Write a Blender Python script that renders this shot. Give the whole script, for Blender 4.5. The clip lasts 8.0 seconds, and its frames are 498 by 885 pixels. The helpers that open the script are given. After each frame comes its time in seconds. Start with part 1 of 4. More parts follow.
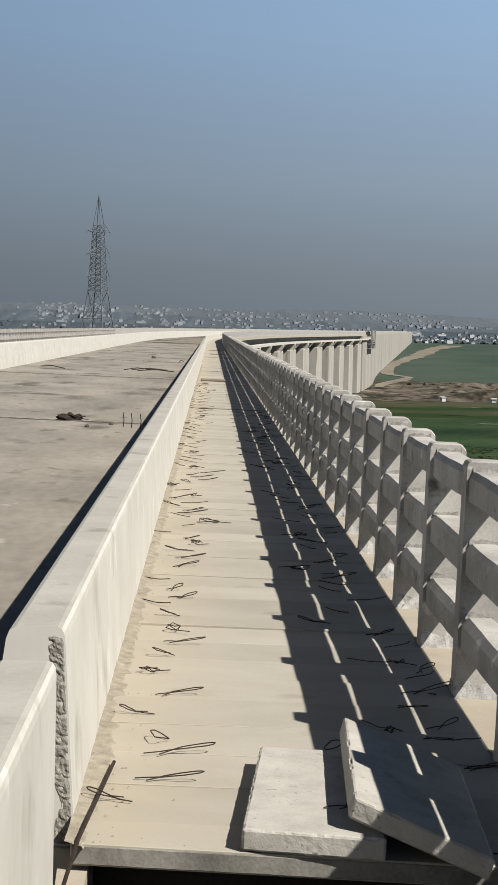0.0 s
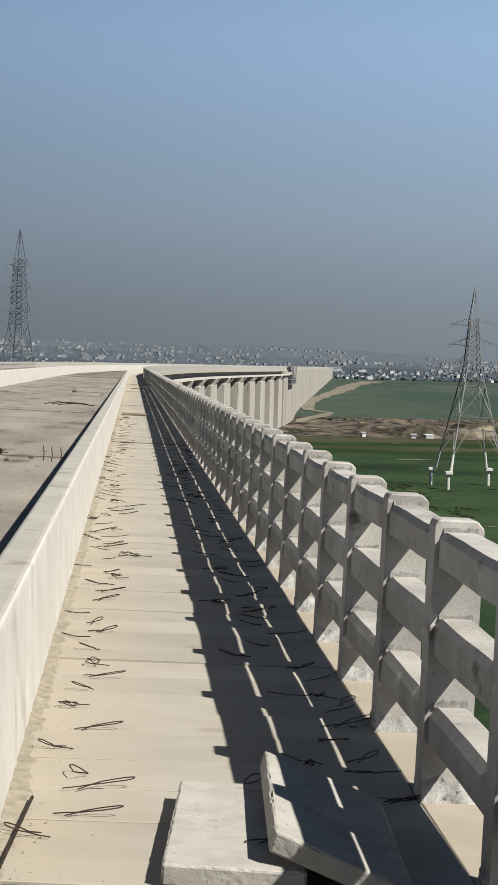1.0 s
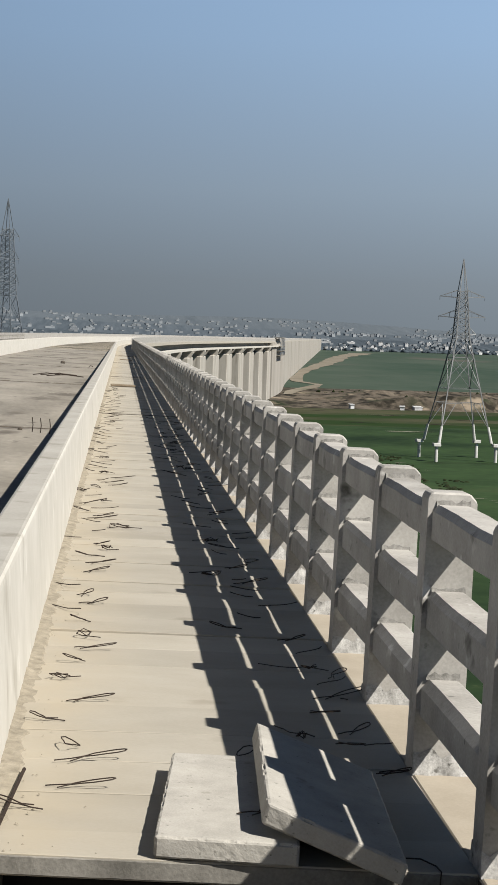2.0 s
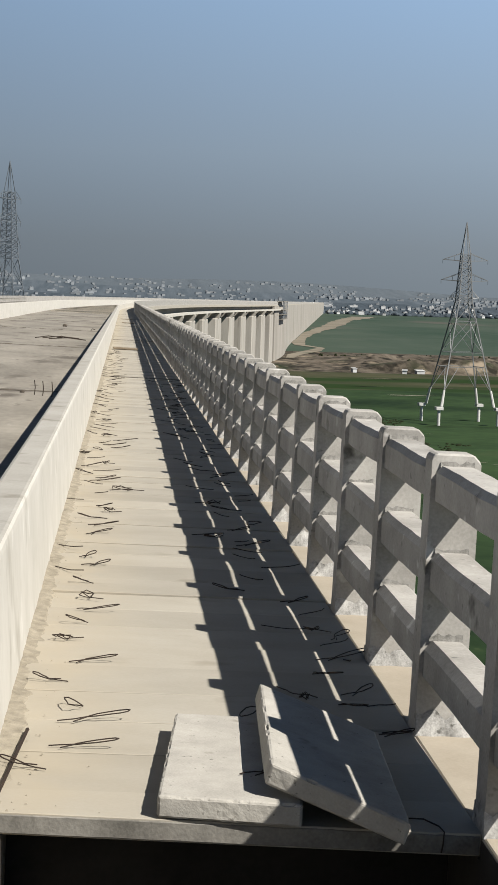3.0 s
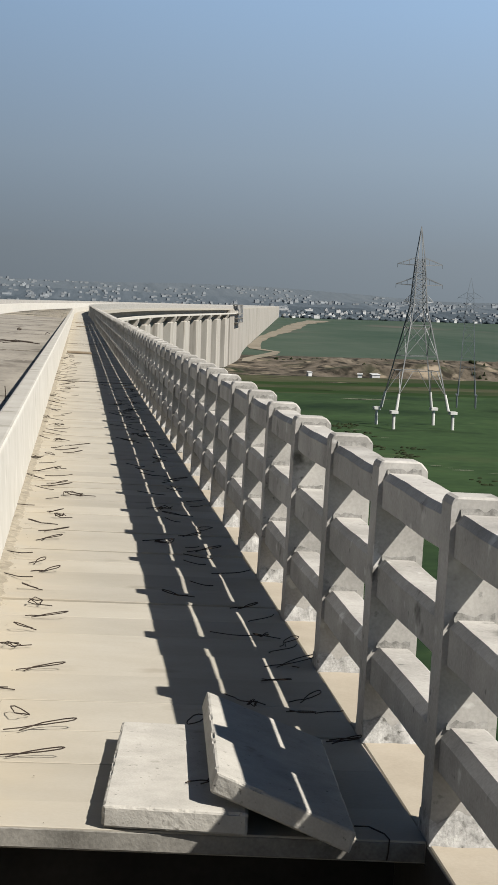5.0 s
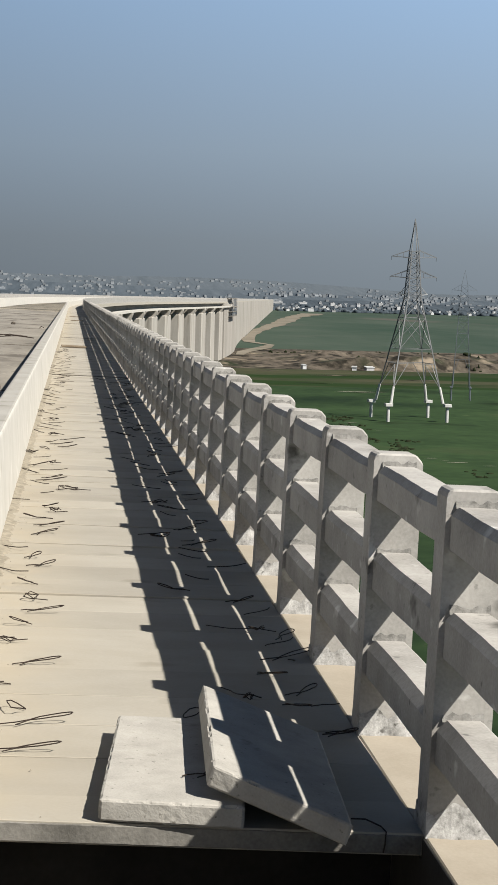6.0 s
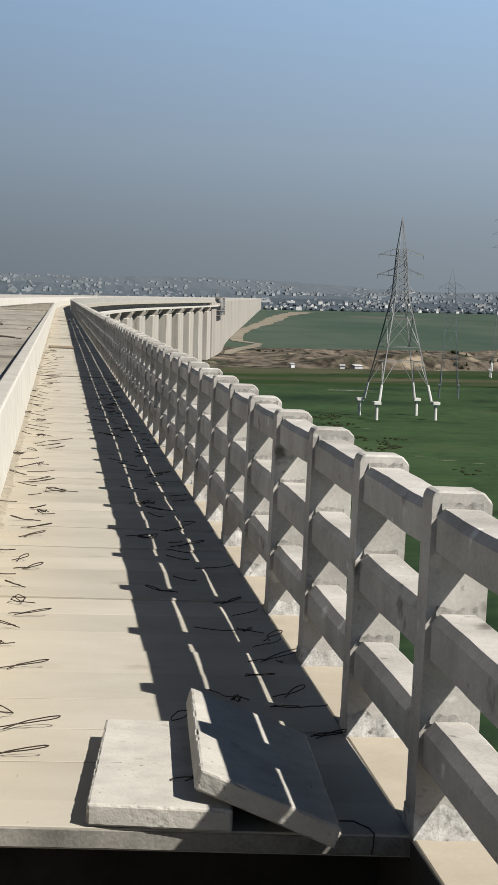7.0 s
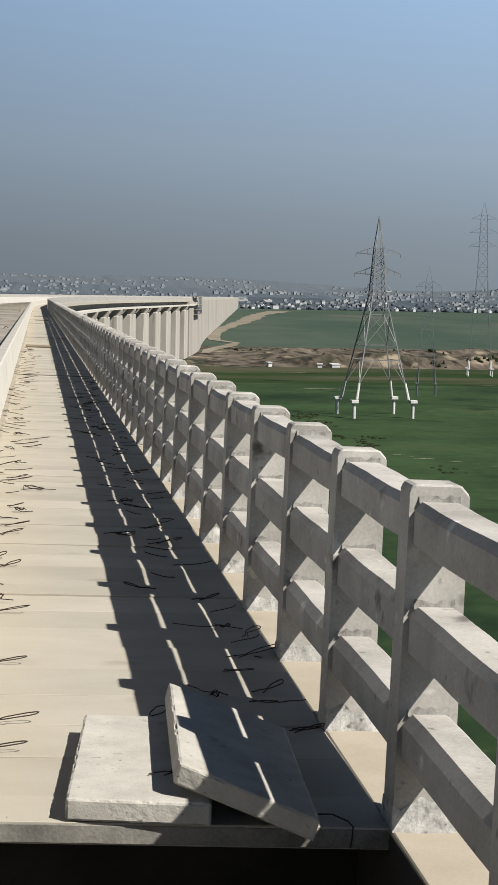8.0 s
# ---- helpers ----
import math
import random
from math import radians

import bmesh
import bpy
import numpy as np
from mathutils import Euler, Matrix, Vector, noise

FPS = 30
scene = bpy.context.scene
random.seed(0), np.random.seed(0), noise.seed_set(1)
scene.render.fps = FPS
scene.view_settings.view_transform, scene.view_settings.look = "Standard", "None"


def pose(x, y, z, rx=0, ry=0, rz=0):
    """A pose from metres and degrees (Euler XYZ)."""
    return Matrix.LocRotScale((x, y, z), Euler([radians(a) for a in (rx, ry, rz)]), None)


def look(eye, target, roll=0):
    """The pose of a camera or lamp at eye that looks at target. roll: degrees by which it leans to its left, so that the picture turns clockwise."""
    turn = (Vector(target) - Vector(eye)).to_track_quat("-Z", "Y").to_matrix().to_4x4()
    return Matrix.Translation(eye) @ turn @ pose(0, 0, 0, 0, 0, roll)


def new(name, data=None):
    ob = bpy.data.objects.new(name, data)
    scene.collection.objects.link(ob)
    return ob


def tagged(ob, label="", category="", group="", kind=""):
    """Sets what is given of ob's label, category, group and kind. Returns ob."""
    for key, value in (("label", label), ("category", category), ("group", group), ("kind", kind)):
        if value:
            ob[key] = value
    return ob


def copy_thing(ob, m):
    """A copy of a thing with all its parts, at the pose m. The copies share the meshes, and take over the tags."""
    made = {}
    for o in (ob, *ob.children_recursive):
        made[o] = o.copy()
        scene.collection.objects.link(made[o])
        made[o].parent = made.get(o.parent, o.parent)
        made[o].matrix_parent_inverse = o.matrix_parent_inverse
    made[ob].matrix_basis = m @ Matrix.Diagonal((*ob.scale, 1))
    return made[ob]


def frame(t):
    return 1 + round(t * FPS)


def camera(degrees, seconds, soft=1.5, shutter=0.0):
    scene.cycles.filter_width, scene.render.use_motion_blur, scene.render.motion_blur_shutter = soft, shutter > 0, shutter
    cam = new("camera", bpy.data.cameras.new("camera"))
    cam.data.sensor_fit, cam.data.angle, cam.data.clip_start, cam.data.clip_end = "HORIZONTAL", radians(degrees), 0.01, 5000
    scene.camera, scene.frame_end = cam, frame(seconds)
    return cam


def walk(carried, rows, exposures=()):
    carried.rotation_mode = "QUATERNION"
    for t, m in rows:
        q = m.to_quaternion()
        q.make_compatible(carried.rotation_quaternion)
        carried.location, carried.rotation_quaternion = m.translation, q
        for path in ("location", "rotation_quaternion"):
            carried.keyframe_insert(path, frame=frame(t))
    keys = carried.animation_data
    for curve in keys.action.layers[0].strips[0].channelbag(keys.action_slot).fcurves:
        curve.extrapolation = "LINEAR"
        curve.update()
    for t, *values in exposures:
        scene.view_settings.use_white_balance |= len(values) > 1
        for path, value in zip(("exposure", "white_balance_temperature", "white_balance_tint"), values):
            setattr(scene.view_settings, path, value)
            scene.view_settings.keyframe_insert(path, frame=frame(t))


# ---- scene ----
# The deck falls about two per cent towards the railing: all of the near bridge leans by this much.
LEAN = pose(0, 0, 0, 0, 1.5, 0)
cam = camera(17.7, 8.0)
PATH = [
    (0, (-0.181, -1.693, 1.653), (-0.1280, 0.3009, 1.5116), 2.67),
    (0.5, (-0.174, -1.679, 1.651), (-0.0604, 0.3158, 1.5551), 2.81),
    (1, (-0.181, -1.681, 1.641), (-0.0315, 0.3112, 1.5479), 3.03),
    (1.5, (-0.192, -1.673, 1.646), (-0.0263, 0.3178, 1.5413), 3.14),
    (3, (-0.198, -1.639, 1.629), (-0.0327, 0.3469, 1.4558), 3.23),
    (3.5, (-0.183, -1.631, 1.645), (-0.0134, 0.3535, 1.4623), 3.3),
    (4, (-0.172, -1.624, 1.653), (0.0117, 0.3596, 1.4710), 3.34),
    (4.5, (-0.165, -1.628, 1.650), (0.0388, 0.3540, 1.4781), 3.4),
    (5, (-0.165, -1.633, 1.644), (0.0552, 0.3479, 1.4785), 3.33),
    (6.5, (-0.166, -1.629, 1.644), (0.0655, 0.3500, 1.4676), 2.96),
    (7, (-0.155, -1.626, 1.656), (0.0861, 0.3515, 1.4820), 2.74),
    (7.5, (-0.159, -1.622, 1.654), (0.0951, 0.3545, 1.4814), 2.64),
    (8, (-0.155, -1.633, 1.641), (0.1138, 0.3416, 1.4670), 2.6),
]
walk(cam, [(t, LEAN @ look(eye, target, roll)) for t, eye, target, roll in PATH], exposures=[(0, 0.75), (3.5, 0.80), (8, 0.85)])

# ---- world and sun ----
SUN_TO = (LEAN.to_3x3() @ Vector((-0.785, 0.64, -1.10))).normalized()
world = bpy.data.worlds.new("hazy_sky")
scene.world = world
world.use_nodes = True
wn, wl = world.node_tree.nodes, world.node_tree.links
wn.clear()
w_out = wn.new("ShaderNodeOutputWorld")
w_bg = wn.new("ShaderNodeBackground")
w_sky = wn.new("ShaderNodeTexSky")
w_sky.sky_type, w_sky.sun_disc = "NISHITA", False
w_sky.sun_elevation = math.asin(-SUN_TO.z)
w_sky.sun_rotation = math.atan2(-SUN_TO.x, -SUN_TO.y)
w_sky.dust_density, w_sky.air_density, w_sky.ozone_density = 0.6, 1.3, 3.0
w_scale = wn.new("ShaderNodeVectorMath")
w_scale.operation = "MULTIPLY"
w_scale.inputs[1].default_value = (0.0118, 0.0140, 0.0172)
w_dir = wn.new("ShaderNodeTexCoord")
w_sep = wn.new("ShaderNodeSeparateXYZ")
w_ramp = wn.new("ShaderNodeValToRGB")          # smoky haze that thickens towards the horizon
r = w_ramp.color_ramp
r.elements[0].position, r.elements[0].color = 0.0, (0.160, 0.189, 0.216, 1)
r.elements[1].position, r.elements[1].color = 0.30, (0.26, 0.41, 0.64, 1)
for pos, col in ((0.035, (0.184, 0.219, 0.253, 1)), (0.09, (0.234, 0.300, 0.374, 1)), (0.18, (0.257, 0.375, 0.538, 1))):
    e = r.elements.new(pos)
    e.color = col
w_fac = wn.new("ShaderNodeMapRange")
w_fac.inputs["From Min"].default_value, w_fac.inputs["From Max"].default_value = 0.20, 0.5
w_mix = wn.new("ShaderNodeMix")
w_mix.data_type = "RGBA"
wl.new(w_dir.outputs["Generated"], w_sep.inputs[0])
wl.new(w_sep.outputs["Z"], w_ramp.inputs[0])
wl.new(w_sep.outputs["Z"], w_fac.inputs["Value"])
wl.new(w_sky.outputs[0], w_scale.inputs[0])
wl.new(w_fac.outputs[0], w_mix.inputs["Factor"])
w_side = wn.new("ShaderNodeMapRange")             # the haze is brighter on the sun's side
w_side.inputs["From Min"].default_value, w_side.inputs["From Max"].default_value = -0.4, 0.6
w_side.inputs["To Min"].default_value, w_side.inputs["To Max"].default_value = 0.37, 0.925
w_tone = wn.new("ShaderNodeVectorMath")
w_tone.operation = "SCALE"
wl.new(w_sep.outputs["X"], w_side.inputs["Value"])
wl.new(w_ramp.outputs[0], w_tone.inputs[0])
wl.new(w_side.outputs[0], w_tone.inputs["Scale"])
wl.new(w_tone.outputs[0], w_mix.inputs["A"])
wl.new(w_scale.outputs[0], w_mix.inputs["B"])
wl.new(w_mix.outputs["Result"], w_bg.inputs["Color"])
wl.new(w_bg.outputs[0], w_out.inputs[0])

sun = new("sun", bpy.data.lights.new("sun", "SUN"))
sun.data.energy, sun.data.angle, sun.data.color = 5.0, radians(0.55), (1.0, 0.95, 0.865)
sun.rotation_mode = "QUATERNION"
sun.rotation_quaternion = SUN_TO.to_track_quat("-Z", "Y")


# ---- materials ----
def material(name, dark, light, rough=0.85, size=1.0, grain=60.0, bump=0.25, metal=0.0, each=0.0, stretch=(1, 1, 1), spots=None, gloss=0.35):
    """Two scales of noise between two colours, fine relief, and a lighter or darker tone for each object."""
    m = bpy.data.materials.new(name)
    m.use_nodes = True
    n, l = m.node_tree.nodes, m.node_tree.links
    b = n["Principled BSDF"]
    b.inputs["Roughness"].default_value, b.inputs["Metallic"].default_value, b.inputs["Specular IOR Level"].default_value = rough, metal, gloss
    geo = n.new("ShaderNodeNewGeometry")
    mp = n.new("ShaderNodeMapping")
    mp.inputs["Scale"].default_value = stretch
    l.new(geo.outputs["Position"], mp.inputs["Vector"])
    big, fine = n.new("ShaderNodeTexNoise"), n.new("ShaderNodeTexNoise")
    big.inputs["Scale"].default_value, big.inputs["Detail"].default_value, big.inputs["Roughness"].default_value = size, 5, 0.62
    fine.inputs["Scale"].default_value, fine.inputs["Detail"].default_value = grain, 4
    for k in (big, fine):
        l.new(mp.outputs[0], k.inputs["Vector"])
    add = n.new("ShaderNodeMath")
    add.operation = "MULTIPLY_ADD"
    add.inputs[1].default_value = 0.35
    l.new(fine.outputs[0], add.inputs[0])
    l.new(big.outputs[0], add.inputs[2])
    mr = n.new("ShaderNodeMapRange")
    mr.inputs["From Min"].default_value, mr.inputs["From Max"].default_value = 0.45, 0.9
    l.new(add.outputs[0], mr.inputs["Value"])
    mix = n.new("ShaderNodeMix")
    mix.data_type = "RGBA"
    mix.inputs["A"].default_value, mix.inputs["B"].default_value = (*dark, 1), (*light, 1)
    l.new(mr.outputs[0], mix.inputs["Factor"])
    col = mix.outputs["Result"]
    for spots in (spots if spots and isinstance(spots[0][0], tuple) else [spots] if spots else []):
        sn, sr, sm = n.new("ShaderNodeTexNoise"), n.new("ShaderNodeMapRange"), n.new("ShaderNodeMix")
        sn.inputs["Scale"].default_value, sn.inputs["Detail"].default_value = spots[1], 6
        l.new(mp.outputs[0], sn.inputs["Vector"])
        sr.inputs["From Min"].default_value, sr.inputs["From Max"].default_value = spots[2], spots[2] + 0.09
        l.new(sn.outputs[0], sr.inputs["Value"])
        sm.data_type = "RGBA"
        sm.inputs["B"].default_value = (*spots[0], 1)
        l.new(sr.outputs[0], sm.inputs["Factor"])
        l.new(col, sm.inputs["A"])
        col = sm.outputs["Result"]
    if each:
        oi, er, hs = n.new("ShaderNodeObjectInfo"), n.new("ShaderNodeMapRange"), n.new("ShaderNodeHueSaturation")
        er.inputs["To Min"].default_value, er.inputs["To Max"].default_value = 1 - each, 1 + each
        l.new(oi.outputs["Random"], er.inputs["Value"])
        l.new(er.outputs[0], hs.inputs["Value"])
        l.new(col, hs.inputs["Color"])
        col = hs.outputs[0]
    l.new(col, b.inputs["Base Color"])
    if bump:
        bp = n.new("ShaderNodeBump")
        bp.inputs["Strength"].default_value, bp.inputs["Distance"].default_value = bump, 0.004
        l.new(add.outputs[0], bp.inputs["Height"])
        l.new(bp.outputs[0], b.inputs["Normal"])
    return m


SLAB = material("slab_concrete", (0.250, 0.230, 0.192), (0.309, 0.288, 0.248), 0.88, 1.6, 90, 0.3, each=0.11, stretch=(0.7, 1.3, 1), spots=((0.216, 0.195, 0.160), 2.2, 0.64))
n, l = SLAB.node_tree.nodes, SLAB.node_tree.links
geo, sep, reach, cloud, mul, dust = n.new("ShaderNodeNewGeometry"), n.new("ShaderNodeSeparateXYZ"), n.new("ShaderNodeMapRange"), n.new("ShaderNodeTexNoise"), n.new("ShaderNodeMath"), n.new("ShaderNodeMix")
reach.inputs["From Min"].default_value, reach.inputs["From Max"].default_value = 0.05, -0.40
cloud.inputs["Scale"].default_value, cloud.inputs["Detail"].default_value = 3.5, 6
mul.operation, dust.data_type = "MULTIPLY", "RGBA"
dust.inputs["B"].default_value = (0.32, 0.276, 0.204, 1)
old = n["Principled BSDF"].inputs["Base Color"].links[0].from_socket
l.new(geo.outputs["Position"], sep.inputs[0])
l.new(geo.outputs["Position"], cloud.inputs["Vector"])
l.new(sep.outputs["X"], reach.inputs["Value"])
l.new(reach.outputs[0], mul.inputs[0])
l.new(cloud.outputs[0], mul.inputs[1])
l.new(mul.outputs[0], dust.inputs["Factor"])
l.new(old, dust.inputs["A"])
l.new(dust.outputs["Result"], n["Principled BSDF"].inputs["Base Color"])
LOOSE = material("loose_slab_concrete", (0.262, 0.250, 0.226), (0.385, 0.368, 0.334), 0.9, 6.0, 140, 0.7, spots=(((0.100, 0.093, 0.080), 42, 0.66), ((0.215, 0.200, 0.172), 9, 0.66)))
RAIL = material("railing_concrete", (0.212, 0.202, 0.186), (0.395, 0.380, 0.355), 0.85, 2.6, 80, 0.4, each=0.05, spots=(((0.100, 0.095, 0.085), 4.5, 0.65), ((0.50, 0.49, 0.465), 8.0, 0.66), ((0.130, 0.126, 0.117), 17.0, 0.66)))
BARRIER = material("limewashed_barrier", (0.385, 0.368, 0.330), (0.475, 0.458, 0.420), 0.85, 2.2, 14, 0.2, stretch=(1, 1.0, 0.6), spots=(((0.325, 0.307, 0.268), 2.6, 0.61), ((0.52, 0.505, 0.47), 5.0, 0.61)))
BARRIER_TOP = material("dusty_barrier_top", (0.255, 0.243, 0.215), (0.345, 0.331, 0.302), 0.9, 1.5, 50, 0.35, spots=((0.205, 0.190, 0.162), 3.2, 0.60))
BROKEN = material("broken_concrete", (0.102, 0.094, 0.082), (0.283, 0.267, 0.235), 0.95, 40, 160, 0.8)
ROAD = material("deck_concrete", (0.130, 0.118, 0.099), (0.262, 0.240, 0.204), 0.92, 0.6, 12, 0.5, stretch=(0.7, 0.30, 1), spots=(((0.092, 0.080, 0.066), 0.9, 0.585), ((0.105, 0.093, 0.077), 3.4, 0.62), ((0.30, 0.279, 0.243), 5.0, 0.66)))
KERB = material("kerb_concrete", (0.254, 0.220, 0.171), (0.320, 0.283, 0.228), 0.9, 3, 80, 0.35)
SAND = material("mortar_sand", (0.157, 0.137, 0.104), (0.294, 0.261, 0.203), 0.95, 16, 200, 1.0)
PIER = material("pier_concrete", (0.255, 0.238, 0.210), (0.365, 0.345, 0.310), 0.9, 0.35, 8, 0.2, stretch=(1, 1, 0.12), spots=((0.215, 0.197, 0.170), 0.5, 0.58))
GIRDER = material("girder_concrete", (0.159, 0.150, 0.133), (0.212, 0.200, 0.177), 0.9, 0.3, 8, 0.2)
RUST = material("rusty_wire", (0.014, 0.010, 0.008), (0.039, 0.025, 0.017), 0.75, 20, 200, 0.2, metal=0.3)
TIMBER = material("weathered_timber", (0.079, 0.059, 0.039), (0.235, 0.188, 0.133), 0.8, 6, 60, 0.4, stretch=(0.3, 4, 4))
STEEL = material("galvanised_steel", (0.060, 0.064, 0.068), (0.205, 0.210, 0.214), 0.6, 0.25, 3, 0, each=0.55)
# Steel with the haze painted into its colour, bluish and low in contrast.
FAR_STEEL = material("haze_tinted_steel", (0.080, 0.095, 0.112), (0.125, 0.141, 0.158), 0.7, 0.6, 5, 0)
FOOTING = material("whitewashed_footing", (0.36, 0.36, 0.345), (0.50, 0.50, 0.48), 0.85, 1, 10, 0)
DIRT = material("dark_dirt", (0.035, 0.029, 0.023), (0.102, 0.086, 0.069), 0.95, 6, 60, 0.6)
WALL = material("retaining_wall_concrete", (0.225, 0.208, 0.182), (0.345, 0.325, 0.292), 0.9, 0.12, 4, 0.2, stretch=(1, 0.6, 0.10), spots=((0.205, 0.186, 0.158), 0.10, 0.56))
STUBBLE = material("stubble_field", (0.019, 0.028, 0.012), (0.067, 0.063, 0.038), 0.95, 0.05, 0.6, 0, stretch=(0.35, 1, 1), spots=((0.016, 0.031, 0.009), 0.02, 0.52), gloss=0.04)
# The trench's deep shade is put into this near-black base colour.
TRENCH = material("shade_black_trench_concrete", (0.012, 0.011, 0.010), (0.03, 0.028, 0.025), 0.95, 3, 40, 0.3)
EARTH = material("bank_earth", (0.018, 0.016, 0.012), (0.135, 0.114, 0.090), 0.95, 0.16, 0.9, 0, stretch=(0.8, 0.25, 1.0), spots=(((0.020, 0.026, 0.014), 0.06, 0.56), ((0.020, 0.018, 0.014), 0.25, 0.53), ((0.200, 0.165, 0.125), 0.12, 0.60)), gloss=0.04)
REDDISH = material("reddish_bare_earth", (0.110, 0.080, 0.060), (0.225, 0.172, 0.135), 0.95, 0.05, 0.6, 0, gloss=0.04)
STRAW = material("pale_dry_straw", (0.090, 0.088, 0.066), (0.260, 0.248, 0.205), 0.95, 0.8, 4, 0, gloss=0.04)
SANDBANK = material("pale_river_sand", (0.110, 0.097, 0.076), (0.205, 0.183, 0.147), 0.95, 0.03, 0.5, 0, spots=((0.050, 0.055, 0.035), 0.03, 0.62), gloss=0.04)


# ---- mesh helpers ----
def box(bm, x0, y0, z0, x1, y1, z1, bevel=0.0):
    vs = [bm.verts.new((x, y, z)) for x in (x0, x1) for y in (y0, y1) for z in (z0, z1)]
    fs = [bm.faces.new([vs[i] for i in q]) for q in ((0, 1, 3, 2), (4, 6, 7, 5), (0, 4, 5, 1), (2, 3, 7, 6), (0, 2, 6, 4), (1, 5, 7, 3))]
    if bevel:
        es = list({e for f in fs for e in f.edges})
        bmesh.ops.bevel(bm, geom=es, offset=bevel, segments=1, affect="EDGES")


def rod(bm, a, b, r, sides=6, r2=None):
    a, b = Vector(a), Vector(b)
    d = (b - a).normalized()
    u = d.orthogonal().normalized()
    v = d.cross(u)
    r2 = r if r2 is None else r2
    rings = [[bm.verts.new(p + (u * math.cos(k * math.tau / sides) + v * math.sin(k * math.tau / sides)) * q) for k in range(sides)] for p, q in ((a, r), (b, r2))]
    for k in range(sides):
        bm.faces.new((rings[0][k], rings[0][(k + 1) % sides], rings[1][(k + 1) % sides], rings[1][k]))
    bm.faces.new(rings[0][::-1])
    bm.faces.new(rings[1])


def sweep(bm, outline, path, ends=True):
    """An outline of (across, up) carried along rows of (x, y, z, right-hand unit vector)."""
    rows = []
    for x, y, z, (rx, ry) in path:
        rows.append([bm.verts.new((x + rx * a, y + ry * a, z + h)) for a, h in outline])
    k = len(outline)
    for p, q in zip(rows, rows[1:]):
        for i in range(k):
            bm.faces.new((p[i], p[(i + 1) % k], q[(i + 1) % k], q[i]))
    if ends:
        bm.faces.new(rows[0][::-1])
        bm.faces.new(rows[-1])


def mesh(name, bm, mat):
    bmesh.ops.recalc_face_normals(bm, faces=bm.faces)
    me = bpy.data.meshes.new(name)
    bm.to_mesh(me)
    bm.free()
    me.materials.append(mat)
    return me


def part(name, bm, mat, parent, label=""):
    ob = new(name, mesh(name, bm, mat))
    ob.parent = parent
    return tagged(ob, label) if label else ob


def empty(name, m, label="", category="", group="", kind=""):
    ob = new(name)
    ob.empty_display_size = 0.1
    ob.matrix_world = m
    return tagged(ob, label, category, group, kind)


def single(name, bm, mat, m, label="", category="", group="", kind=""):
    ob = new(name, mesh(name, bm, mat))
    ob.matrix_world = m
    return tagged(ob, label, category, group, kind)


def barrier(bm, label):
    """Limewashed sides, bare dusty concrete on top."""
    bm.normal_update()
    for f in bm.faces:
        f.material_index = int(abs(f.normal.z) > 0.9 and f.calc_center_median().z > 0.5)
    ob = single("crash_barrier", bm, BARRIER, LEAN, label, "barrier", "barriers along the deck")
    ob.data.materials.append(BARRIER_TOP)
    return ob


# ---- the line of the bridge ----
STRAIGHT = 170.0                     # metres of straight deck, then a long bend to the right
POST_PITCH = 1.19


def slope_at(y):
    return float(np.interp(y, (STRAIGHT, 480, 640, 760, 950, 4000), (0, 0.184, 0.184, 0.11, 0.1325, 0.1325)))


LINE = []                            # x, y, right-hand unit vector along the bend, every 10 m
lx, ly = 0.0, STRAIGHT
while ly < 3600:
    sl = slope_at(ly)
    q = math.hypot(1, sl)
    LINE.append((lx, ly, (1 / q, -sl / q)))
    ly += 10
    lx += slope_at(ly - 5) * 10


def on_line(y):
    k = min(int((y - STRAIGHT) / 10), len(LINE) - 2)
    a, b = LINE[k], LINE[k + 1]
    f = (y - a[1]) / 10
    return a[0] + (b[0] - a[0]) * f, y, a[2]


# ---- deck, kerb and barriers ----
bm = bmesh.new()
box(bm, -8.46, -8, -0.62, -0.86, STRAIGHT, -0.38)
road = single("road", bm, ROAD, LEAN, "dusty bare concrete deck with shallow patches", "road", kind="structure")

bm = bmesh.new()
box(bm, 1.016, -8, -0.75, 1.42, STRAIGHT, -0.004, 0.005)
single("kerb", bm, KERB, LEAN, "beige concrete kerb beam that carries the railing", "kerb", kind="structure")

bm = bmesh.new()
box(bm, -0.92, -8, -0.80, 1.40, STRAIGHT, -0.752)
single("trench_floor", bm, TRENCH, LEAN, "concrete bottom of the service trench, shade painted near black", "floor", kind="structure")
bm = bmesh.new()
box(bm, -0.84, -8, -0.75, -0.50, STRAIGHT, -0.092)
single("trench_wall", bm, KERB, LEAN, "pale concrete ledge that carries the footpath slabs", "wall", kind="structure")
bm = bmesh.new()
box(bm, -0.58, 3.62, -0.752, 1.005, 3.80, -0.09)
single("trench_crosswall", bm, TRENCH, LEAN, "concrete cross beam under the footpath, shade painted near black", "wall", kind="structure")

BAR = [(-0.93, -0.40), (-0.91, -0.20), (-0.812, 0.60), (-0.802, 0.628), (-0.780, 0.643), (-0.645, 0.645), (-0.630, 0.640), (-0.621, 0.625), (-0.617, 0.60), (-0.560, -0.088), (-0.584, -0.088), (-0.584, -0.40)]


def straight_rows(y0, y1, step=4.0):
    n = max(1, int((y1 - y0) / step))
    return [(0, y0 + (y1 - y0) * i / n, 0, (1, 0)) for i in range(n + 1)]


